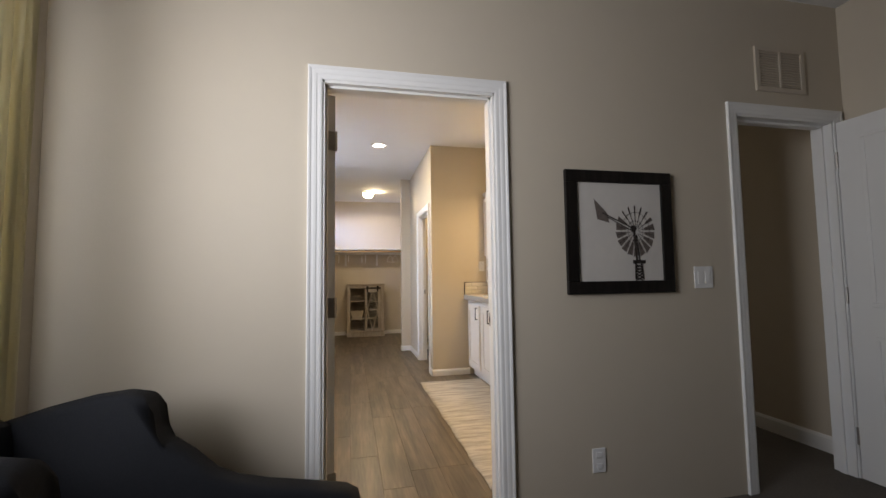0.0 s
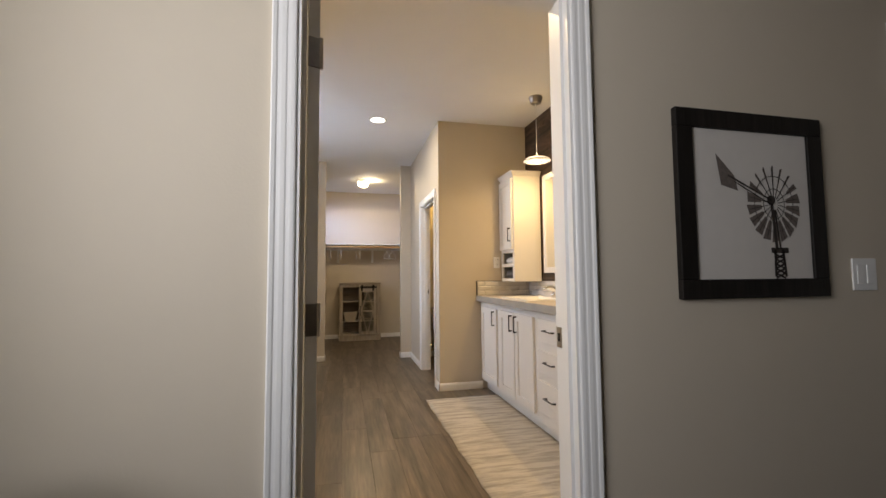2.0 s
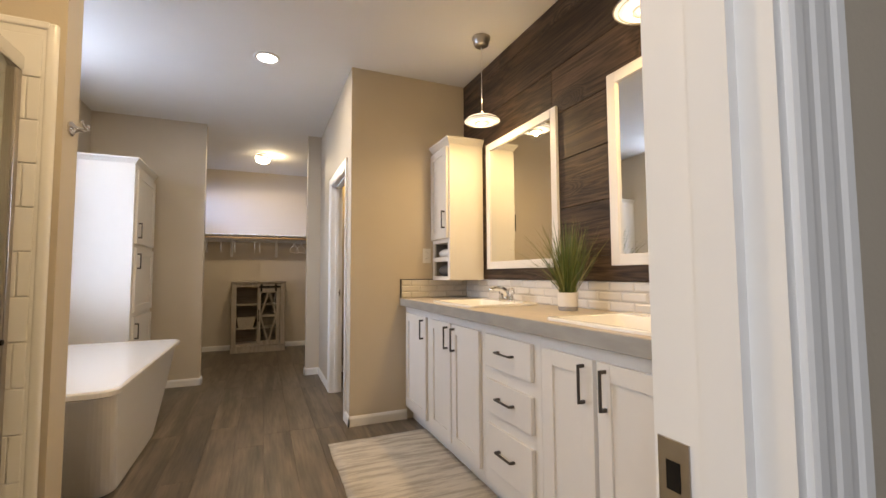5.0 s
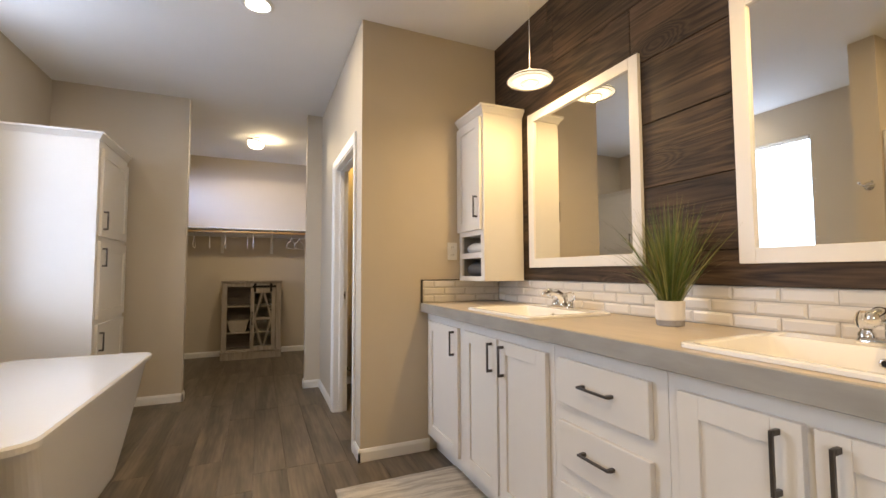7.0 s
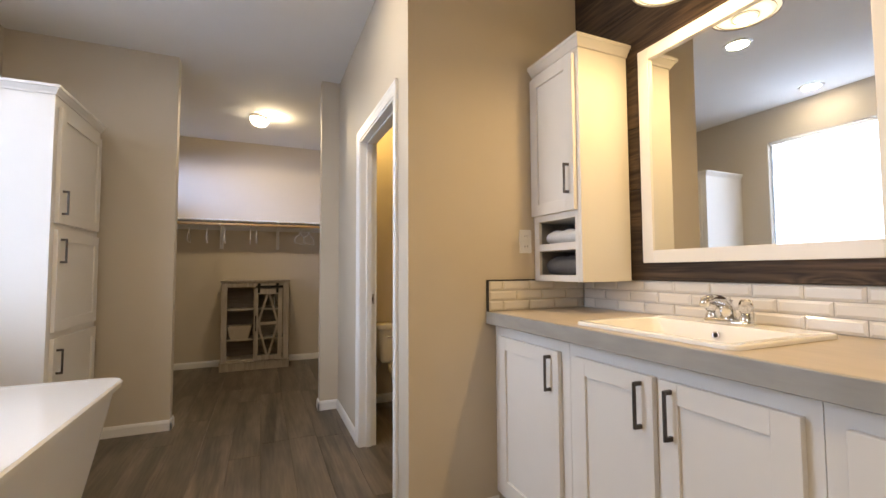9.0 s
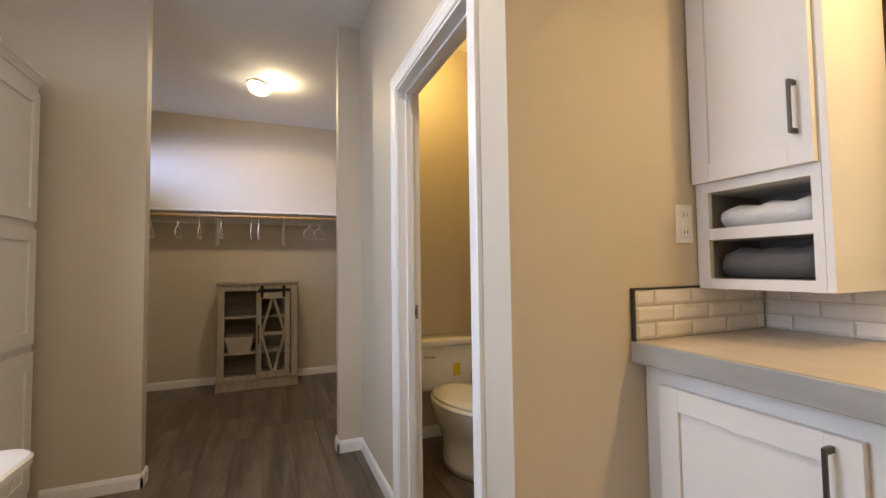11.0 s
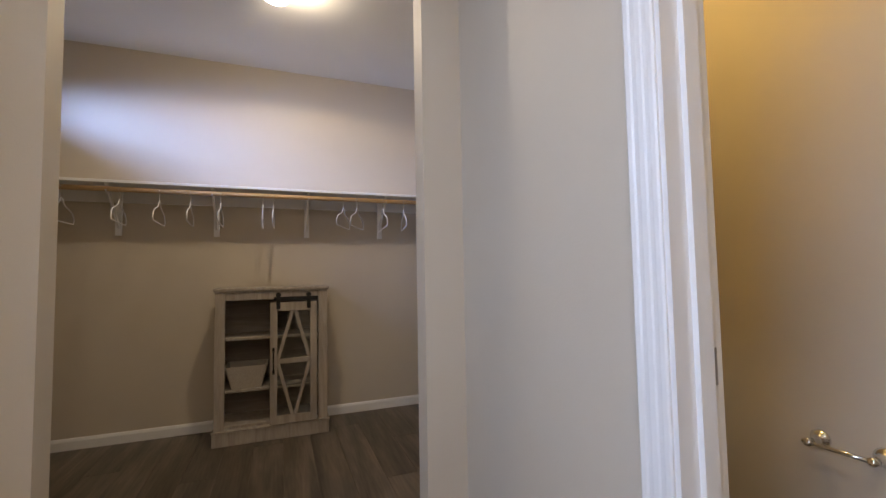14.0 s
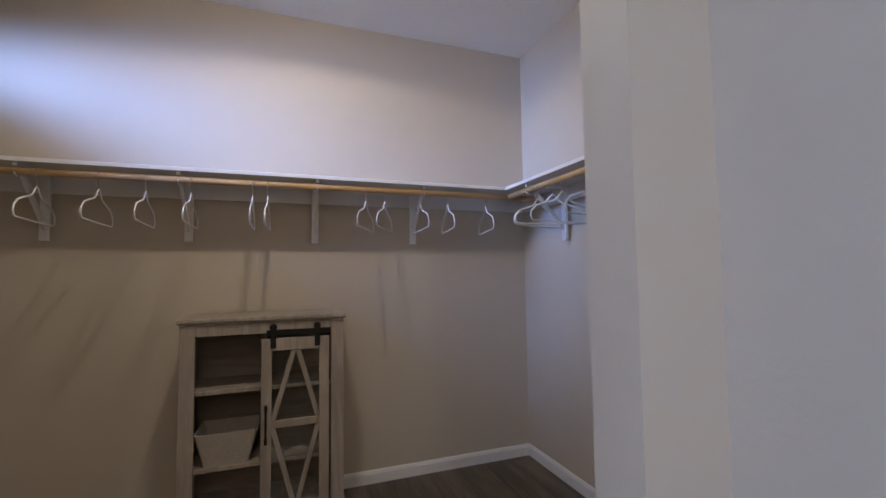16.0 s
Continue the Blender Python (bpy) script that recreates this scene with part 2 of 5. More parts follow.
def box(x0, x1, y0, y1, z0, z1, bevel=0.0, seg=2):
    return add_box(bmesh.new(), min(x0, x1), max(x0, x1), min(y0, y1), max(y0, y1), min(z0, z1), max(z0, z1), bevel, seg)


def boxes(*lots, bevel=0.0):
    bm = bmesh.new()
    for b in lots:
        add_box(bm, *b, bevel=bevel)
    return bm


def turned(profile, seg=28, center=(0, 0, 0), bm=None):
    """A body of revolution round z from (radius, height) pairs."""
    bm = bm or bmesh.new()
    rings = []
    for r, z in profile:
        if r < 1e-5:
            rings.append([bm.verts.new((center[0], center[1], center[2] + z))])
        else:
            rings.append([bm.verts.new((center[0] + r * math.cos(2 * math.pi * i / seg), center[1] + r * math.sin(2 * math.pi * i / seg), center[2] + z)) for i in range(seg)])
    for a, b in zip(rings, rings[1:]):
        for i in range(seg):
            j = (i + 1) % seg
            f = [a[i % len(a)], a[j % len(a)], b[j % len(b)], b[i % len(b)]]
            f = list(dict.fromkeys(f))
            if len(f) > 2:
                bm.faces.new(f)
    return bm


def tube(points, radius, seg=10, bm=None, closed=False):
    """A round bar through the points."""
    bm = bm or bmesh.new()
    pts = [Vector(p) for p in points]
    n = len(pts)
    rings = []
    side = None
    for i, p in enumerate(pts):
        if closed:
            d = (pts[(i + 1) % n] - pts[i - 1]).normalized()
        else:
            d = (pts[min(i + 1, n - 1)] - pts[max(i - 1, 0)]).normalized()
        if side is None:
            side = d.cross(Vector((0, 0, 1)) if abs(d.z) < 0.9 else Vector((1, 0, 0))).normalized()
        side = (side - d * side.dot(d)).normalized()
        up = d.cross(side)
        r = radius[i] if isinstance(radius, (list, tuple)) else radius
        rings.append([bm.verts.new(p + r * (math.cos(2 * math.pi * k / seg) * side + math.sin(2 * math.pi * k / seg) * up)) for k in range(seg)])
    for a, b in zip(rings, rings[1:] + ([rings[0]] if closed else [])):
        for k in range(seg):
            bm.faces.new((a[k], a[(k + 1) % seg], b[(k + 1) % seg], b[k]))
    if not closed:
        bm.faces.new(rings[0][::-1])
        bm.faces.new(rings[-1])
    return bm


def loft(loops, bm=None, cap=True):
    """Skin through loops of points with equal counts."""
    bm = bm or bmesh.new()
    rings = [[bm.verts.new(p) for p in loop] for loop in loops]
    n = len(rings[0])
    for a, b in zip(rings, rings[1:]):
        for k in range(n):
            bm.faces.new((a[k], a[(k + 1) % n], b[(k + 1) % n], b[k]))
    if cap:
        bm.faces.new(rings[0][::-1])
        bm.faces.new(rings[-1])
    bmesh.ops.recalc_face_normals(bm, faces=bm.faces)
    return bm


def rounded_loop(x0, x1, y0, y1, z, r, n=6):
    out = []
    for cx, cy, a in ((x1 - r, y1 - r, 0), (x0 + r, y1 - r, 90), (x0 + r, y0 + r, 180), (x1 - r, y0 + r, 270)):
        for i in range(n + 1):
            t = radians(a + 90 * i / n)
            out.append((cx + r * math.cos(t), cy + r * math.sin(t), z))
    return out


def casing(name, m, x0, x1, ztop, width=0.062, depth=0.017, label="white fluted wooden door casing on the wall", legs=True):
    """Fluted casing round an opening; in its own frame the opening lies in x and z, and -y points out of the wall."""
    u = [0.0, 0.0, 0.004, 0.012, 0.016, 0.022, 0.026, 0.036, 0.040, 0.046, 0.050, 0.058, 0.062, 0.062]
    d = [0.0, 0.008, 0.010, 0.0108, 0.0104, 0.0104, 0.0122, 0.0130, 0.0126, 0.0126, 0.0150, 0.0165, 0.014, 0.0]
    bm = bmesh.new()
    rows = []
    for a, b in zip(u, d):
        a, b = a * width / 0.062, b * depth / 0.017
        rows.append([bm.verts.new(p) for p in ((x0 - a, -b, 0), (x0 - a, -b, ztop + a), (x1 + a, -b, ztop + a), (x1 + a, -b, 0))])
    for r, s in zip(rows, rows[1:]):
        for k in range(3):
            bm.faces.new((r[k], s[k], s[k + 1], r[k + 1]))
    bmesh.ops.recalc_face_normals(bm, faces=bm.faces)
    ob = part(name, bm, TRIM)
    ob.matrix_world = m
    return tagged(ob, label, "door casing", kind="structure")


# ---- plan ----
H = 2.749                      # ceiling
DY0, DY1 = 1.91, 2.02          # wall between bedroom and bath
LX, RX = -1.27, 1.895          # outer walls of the bath
CY, WX = 4.96, 0.912           # corner of the toilet room
JY, JB = 6.806, 6.898          # closet front wall
JL, JR = -0.278, 0.766         # closet opening
BY = 8.958                     # closet back wall
D1, D2, DH = -0.150, 0.650, 2.038   # bath door opening
E1, E2 = 2.060, 2.748          # hall door opening
T1, T2 = 5.169, 5.953          # toilet room door opening


def wall(name, label, *lots, mat=None):
    return tagged(part(name, boxes(*lots), mat or PAINT), label, "wall", kind="structure")


T = 0.11
wall("wall_door", "greige painted wall with two door openings", (-3.0, D1, DY0, DY1, 0, H), (D1, D2, DY0, DY1, DH, H), (D2, E1, DY0, DY1, 0, H), (E1, E2, DY0, DY1, DH, H), (E2, 3.6, DY0, DY1, 0, H))
wall("wall_bedroom_left", "greige painted wall with a curtained window", (LX - T, LX + 0.07, -7.5, 0.05, 0, H), (LX - T, LX + 0.07, 1.65, DY0, 0, H), (LX - T, LX + 0.07, 0.05, 1.65, 0, 0.65), (LX - T, LX + 0.07, 0.05, 1.65, 2.30, H))
wall("wall_bedroom_right", "greige painted bedroom wall", (2.842, 2.95, -7.5, DY0, 0, H))
# Unseen back wall, set far off so that less light bounces back.
wall("wall_bedroom_back", "greige painted bedroom wall", (-1.2, 2.842, -7.6, -7.5, 0, H))
wall("wall_bath_left", "greige painted wall with a blind-covered window", (LX - T, LX, DY1, 4.55, 0, H), (LX - T, LX, 5.76, JB, 0, H), (LX - T, LX, 4.55, 5.76, 0, 0.92), (LX - T, LX, 4.55, 5.76, 2.41, H))
wall("wall_closet_left", "greige painted closet wall with a high window", (LX - T, LX, JB, 7.95, 0, H), (LX - T, LX, 8.88, BY, 0, H), (LX - T, LX, 7.95, 8.88, 0, 2.14), (LX - T, LX, 7.95, 8.88, 2.50, H))
wall("wall_outer_right", "greige painted long wall", (RX, RX + T, DY1, BY, 0, H))
wall("wall_closet_back", "greige painted closet wall lit by daylight", (LX - T, RX + T, BY, BY + T, 0, H))
wall("wall_closet_front", "greige painted wall beside the closet opening", (LX, JL, JY, JB, 0, H))
wall("wall_closet_jamb", "greige painted wall behind the toilet room", (JR, RX, JY, JB, 0, H))
wall("wall_toilet_front", "greige painted wall beside the vanity", (WX, RX, CY, CY + 0.1, 0, H))
wall("wall_toilet_side", "greige painted wall with the toilet room door", (WX, WX + 0.1, CY + 0.1, T1, 0, H), (WX, WX + 0.1, T2, JY, 0, H), (WX, WX + 0.1, T1, T2, DH, H))
wall("wall_shower", "greige painted stub wall beside the shower", (LX, -0.42, 3.76, 3.905, 0, H))
wall("wall_hall", "greige painted hallway wall", (2.96, 3.08, DY1, 6.0, 0, H))
# Unseen end wall; the opening is added so that light reaches the hall.
wall("wall_hall_end", "greige painted unseen hallway end wall with an opening added for light", (1.98, 2.1, 6.0, 6.1, 0, H), (2.9, 3.08, 6.0, 6.1, 0, H), (2.1, 2.9, 6.0, 6.1, 0, 0.9), (2.1, 2.9, 6.0, 6.1, 2.05, H))
tagged(part("ceiling", box(-1.5, 3.7, -7.7, 9.2, H, H + 0.1), CEIL), "flat white painted ceiling", "ceiling", kind="structure")
tagged(part("floor_bedroom", box(-1.5, 3.7, -7.7, DY0 + 0.06, -0.1, 0.004), CARPET), "grey-brown bedroom carpet", "carpet", kind="structure")
tagged(part("floor_hall", box(RX + T, 3.7, DY0 + 0.06, 6.1, -0.1, 0.004), CARPET), "grey-brown hallway carpet", "carpet", kind="structure")
FLOOR = tagged(part("floor", box(LX - T, RX + T, DY0 + 0.06, BY + T, -0.1, -0.004), JOINT), "grey-brown wood-look plank floor", "floor", kind="structure")


def baseboard(name, x0, y0, x1, y1, nx, ny, h=0.075, d=0.012):
    """A board along a wall foot from one point to the other; nx, ny point into the room."""
    prof = [(0, 0), (d, 0), (d, h - 0.02), (d * 0.6, h - 0.006), (d * 0.3, h), (0, h)]
    loops = [[(x + nx * a, y + ny * a, b) for a, b in prof] for x, y in ((x0, y0), (x1, y1))]
    return tagged(part(name, loft(loops), TRIM), "white painted wooden baseboard", "baseboard", kind="structure")


B = 0.012
for x0, y0, x1, y1, nx, ny, h in (
        (WX - B, CY, 1.36, CY, 0, -1, 0.075), (WX, CY - B, WX, T1 - 0.063, -1, 0, 0.075), (WX, T2 + 0.063, WX, JY - B, -1, 0, 0.075),
        (JR - B, JY, WX, JY, 0, -1, 0.075), (JR, JY - B, JR, JB + B, -1, 0, 0.075), (-0.70, JY, JL + B, JY, 0, -1, 0.075), (JL, JY - B, JL, JB + B, 1, 0, 0.075),
        (LX, BY, RX, BY, 0, -1, 0.075), (RX, JB, RX, BY, -1, 0, 0.075), (LX, JB, LX, BY, 1, 0, 0.075), (JR, JB, RX, JB, 0, 1, 0.075),
        (RX, CY + 0.1, RX, JY, -1, 0, 0.075), (WX + 0.1, JY, RX, JY, 0, -1, 0.075), (-0.42, 3.76, -0.42, 3.905 + B, 1, 0, 0.075), (-0.42 + B, 3.905, LX, 3.905, 0, 1, 0.075),
        (2.96, DY1, 2.96, 6.0, -1, 0, 0.11)):
    baseboard("baseboard", x0, y0, x1, y1, nx, ny, h)


def jambs(name, x0, x1, y0, y1, ztop, m=None, shift=0.005):
    bm = boxes((x0 - 0.002, x0 + 0.016, y0, y1, 0, ztop), (x1 - 0.016, x1 + 0.002, y0, y1, 0, ztop), (x0, x1, y0, y1, ztop - 0.016, ztop + 0.002))
    mid = (y0 + y1) / 2 + shift
    for b in ((x0 + 0.016, x0 + 0.027, mid - 0.017, mid + 0.017, 0, ztop - 0.016), (x1 - 0.027, x1 - 0.016, mid - 0.017, mid + 0.017, 0, ztop - 0.016), (x0 + 0.016, x1 - 0.016, mid - 0.017, mid + 0.017, ztop - 0.027, ztop - 0.016)):
        add_box(bm, *b)
    ob = part(name, bm, TRIM)
    if m:
        ob.matrix_world = m
    return tagged(ob, "white painted door jamb with stop", "door jamb", kind="structure")


jambs("door_jamb", D1 - 0.006, D2 + 0.006, DY0 - 0.004, DY1 + 0.004, DH + 0.004, shift=-0.014)
casing("door_casing", pose(0, DY0 - 0.001, 0), D1, D2, DH)
casing("door_casing", pose(0, DY1 + 0.001, 0, 0, 0, 180), -D2, -D1, DH)
jambs("door_jamb", E1 - 0.006, E2 + 0.006, DY0 - 0.004, DY1 + 0.004, DH + 0.004)
casing("door_casing", pose(0, DY0 - 0.001, 0), E1, E2, DH)
TM = pose(WX - 0.001, 0, 0, 0, 0, -90)   # own x runs along -y
casing("door_casing", TM, -T2, -T1, DH - 0.03)
jambs("door_jamb", -T2 - 0.006, -T1 + 0.006, -0.004, 0.106, DH - 0.026, pose(WX, 0, 0, 0, 0, -90))


# ---- doors ----
def paneled_leaf(parent, w, h, t, rows):
    """A moulded door leaf in its own x, z, with sunk panels on both faces."""
    bm = box(0, w, 0, t, 0.012, h, 0.002)
    part("leaf", bm, DOORW, parent)
    for z0, z1 in rows:
        for x0, x1 in ((0.11, w / 2 - 0.045), (w / 2 + 0.045, w - 0.11)):
            for y0, y1 in ((-0.006, 0.001), (t - 0.001, t + 0.006)):
                bm = bmesh.new()
                for b in ((x0, x1, y0, y1, z0, z0 + 0.022), (x0, x1, y0, y1, z1 - 0.022, z1), (x0, x0 + 0.022, y0, y1, z0 + 0.022, z1 - 0.022), (x1 - 0.022, x1, y0, y1, z0 + 0.022, z1 - 0.022)):
                    add_box(bm, *b, bevel=0.004)
                part("panel_moulding", bm, DOORW, parent)


def knob(parent, x, z, side, y):
    s = side
    bm = turned([(0.0, 0.0), (0.032, 0.0), (0.032, 0.006), (0.014, 0.010), (0.012, 0.030), (0.019, 0.036), (0.027, 0.050), (0.027, 0.060), (0.020, 0.067), (0.0, 0.068)], 24)
    ob = part("door_knob", bm, NICKEL, parent, "brushed nickel door knob", True)
    ob.matrix_local = pose(x, y, z, 90 if s < 0 else -90, 0, 0)


def hinge(parent, m):
    bm = box(-0.002, 0.002, -0.018, 0.018, -0.045, 0.045, 0.001)
    tube([(0, 0.020, -0.047), (0, 0.020, 0.047)], 0.006, 10, bm)
    for z in (-0.03, 0.0, 0.03):
        add_box(bm, 0.001, 0.004, -0.006 + 0.008 * (z == 0), 0.002 + 0.008 * (z == 0), z - 0.004, z + 0.004)
    ob = part("hinge", bm, NICKEL, parent, "brushed nickel butt hinge")
    ob.matrix_local = m


ROWS2 = ((0.14, 0.80), (0.96, 1.92))
d = thing("bathroom_door", "white moulded panel door standing open into the bathroom", "door", at=(-0.099, 2.034, 0), rz=110)
paneled_leaf(d, 0.765, 2.02, 0.035, ROWS2)
knob(d, 0.70, 0.905, -1, 0.0)
knob(d, 0.70, 0.905, 1, 0.035)
for z in (0.24, 1.02, 1.80):
    hinge(d, pose(-0.0035, 0.018, z, 0, 0, 180))
d = thing("hall_door", "white moulded panel door standing open against the bedroom wall", "door", at=(2.738, 1.885, 0), rz=-88)
paneled_leaf(d, 0.72, 2.02, 0.035, ROWS2)
knob(d, 0.655, 0.93, -1, 0.0)
for z in (0.24, 1.02, 1.80):
    hinge(d, pose(-0.0035, 0.018, z, 0, 0, 180))


def strike(m):
    bm = box(-0.001, 0.001, -0.016, 0.016, -0.032, 0.032, 0.0006)
    ob = part("strike_plate", bm, NICKEL)
    ob.matrix_world = m
    tagged(ob, "brushed nickel strike plate in the door jamb", "strike plate")
    part("latch_hole", box(0.0008, 0.0018, -0.007, 0.007, -0.013, 0.013), BLACK, ob)
    return ob


strike(pose(D2 - 0.0115, 2.003, 0.945, 0, 0, 180))
strike(pose(WX + 0.075, T2 - 0.0115, 0.950, 0, 0, -90))

# ---- bedroom ----


def picture():
    p = thing("framed_picture", "square black-brown wooden frame with a windmill print", "picture", at=(1.303, 1.908, 1.370))
    w, h, b = 0.300, 0.309, 0.062
    for name, lots in (("frame_rail", ((-w, w, h - b, h), (-w, w, -h, -h + b))), ("frame_stile", ((-w, -w + b, -h + b, h - b), (w - b, w, -h + b, h - b)))):
        for x0, x1, z0, z1 in lots:
            bm = box(x0, x1, -0.022, 0.0, z0, z1, 0.003)
            part(name, bm, FRAMEDARK, p)
    paper = material("warm_white_print", (0.60, 0.565, 0.52), 0.7, grain=0.03, grain_scale=30, stain=0.06, stain_scale=4)
    ink = material("sepia_print_ink", (0.035, 0.027, 0.022), 0.7, grain=0.4, grain_scale=60)
    mid = material("faded_print_ink", (0.135, 0.110, 0.095), 0.7, grain=0.5, grain_scale=70)
    part("print", box(-w + b - 0.005, w - b + 0.005, -0.012, -0.006, -h + b - 0.005, h - b + 0.005), paper, p)
    hx, hz = 0.085, 0.005
    Y = -0.0135

    def flat(name, polys, mat):
        bm = bmesh.new()
        for poly in polys:
            bm.faces.new([bm.verts.new((x, Y, z)) for x, z in poly])
            bm.faces.new([bm.verts.new((x, Y + 0.001, z)) for x, z in poly][::-1])
        bmesh.ops.recalc_face_normals(bm, faces=bm.faces)
        return part(name, bm, mat, p)

    def bar(x0, z0, x1, z1, t):
        d = Vector((x1 - x0, z1 - z0)).normalized() * t / 2
        return [(x0 - d.y, z0 + d.x), (x1 - d.y, z1 + d.x), (x1 + d.y, z1 - d.x), (x0 + d.y, z0 - d.x)]

    def el(a, r):
        return (hx + 0.86 * r * math.cos(a), hz + r * math.sin(a))
    blades, lines = [], []
    for i in range(18):
        a = radians(90 + 20 * i)
        up = math.sin(a)
        half = radians(7.5 if up < 0.25 else (4.5 if up < 0.6 else 1.8))
        r0, r1 = (0.062 if up < 0.5 else 0.078), 0.132
        blades.append([el(a - half * 0.8, r0), el(a - half, r1), el(a + half * 1.1, r1 - 0.006), el(a + half * 0.8, r0)])
        lines.append(bar(*el(a, 0.02), *el(a, 0.125), 0.0022))
        for r in (0.052, 0.096):
            b2 = a + radians(20)
            lines.append(bar(*el(a, r), *el(b2, r), 0.0018))
    for blade in blades:
        flat("windmill_blade", [blade], mid)
    Y -= 0.0005
    flat("windmill_spokes", lines, ink)
    flat("windmill_vane", [[(-0.145, 0.165), (-0.075, 0.095), (-0.062, 0.045), (-0.128, 0.062)]], mid)
    Y -= 0.0005
    hub = [(hx - 0.012 + 0.017 * math.cos(k), hz + 0.012 + 0.017 * math.sin(k)) for k in [i * math.pi / 6 for i in range(12)]]
    flat("windmill_head", [hub, bar(-0.10, 0.095, hx - 0.01, hz + 0.012, 0.006), bar(-0.075, 0.075, hx - 0.01, hz - 0.004, 0.004)], ink)
    tower = [bar(hx - 0.01, hz, hx + 0.002, -0.150, 0.011), bar(hx + 0.002, hz - 0.02, hx + 0.018, -0.150, 0.006), bar(hx - 0.022, -0.152, hx + 0.050, -0.152, 0.018), bar(hx - 0.006, -0.150, hx - 0.008, -0.240, 0.009),
             bar(hx + 0.026, -0.150, hx + 0.036, -0.240, 0.009)]
    for k in range(5):
        z = -0.165 - 0.016 * k
        tower += [bar(hx - 0.008, z, hx + 0.032, z - 0.016, 0.006), bar(hx + 0.032, z, hx - 0.008, z - 0.016, 0.006)]
    flat("windmill_tower", tower, ink)


picture()


def plate(name, label, cat, m, w, h, kind="switch"):
    o = thing(name, label, cat)
    o.matrix_world = m
    part("cover_plate", box(-w / 2, w / 2, -0.006, 0, -h / 2, h / 2, 0.0025), TRIM, o)
    if kind == "switch":
        for x in (-0.023, 0.023):
            part("rocker", box(x - 0.016, x + 0.016, -0.0085, -0.005, -0.033, 0.033, 0.0015), TRIM, o)
    else:
        for z in (-0.026, 0.026):
            bm = box(-0.017, 0.017, -0.0085, -0.005, z - 0.014, z + 0.014, 0.003)
            s = part("socket", bm, TRIM, o)
            if kind == "outlet":
                part("slots", boxes((-0.008, -0.006, -0.0092, -0.008, z - 0.004, z + 0.006), (0.006, 0.008, -0.0092, -0.008, z - 0.004, z + 0.006)), BLACK, s)
    return o


plate("light_switch", "white double rocker switch plate on the wall", "switch", pose(1.793, DY0, 1.135), 0.114, 0.114)
plate("wall_outlet", "white duplex outlet low on the bedroom wall", "outlet", pose(1.143, DY0, 0.263), 0.070, 0.114, "bare")
plate("wall_outlet", "white duplex outlet above the backsplash", "outlet", pose(1.530, CY, 1.280), 0.070, 0.118, "outlet")

v = thing("air_vent", "beige painted return air grille high on the wall", "vent", at=(2.385, DY0, 2.313))
VENTM = material("beige_vent_paint", (0.54, 0.47, 0.38), 0.5, grain=0.03)
# Darker tone for the backing: shade behind the slats put into its colour.
VENTD = material("vent_shadow", (0.46, 0.40, 0.32), 0.7, grain=0.05)
part("backing", box(-0.15, 0.15, -0.004, -0.001, -0.11, 0.11), VENTD, v)
part("frame", boxes((-0.175, 0.175, -0.012, 0, 0.105, 0.13), (-0.175, 0.175, -0.012, 0, -0.13, -0.105), (-0.175, -0.145, -0.012, 0, -0.105, 0.105), (0.145, 0.175, -0.012, 0, -0.105, 0.105), (-0.008, 0.008, -0.012, 0, -0.105, 0.105), bevel=0.002), VENTM, v)
for x0, x1 in ((-0.145, -0.008), (0.008, 0.145)):
    for k in range(14):
        z = -0.098 + k * 0.0148
        part("slat", box(x0, x1, -0.010, -0.004, z, z + 0.004), VENTM, v)

FABRIC = material("charcoal_upholstery", (0.016, 0.017, 0.020), 0.9, grain=0.25, grain_scale=220, stain=0.1, bump=0.5, bump_scale=320, spec=0.2)
LEGW = wood("dark_chair_leg", (0.015, 0.010, 0.007), (0.05, 0.032, 0.02), "z", 10, 0.4)


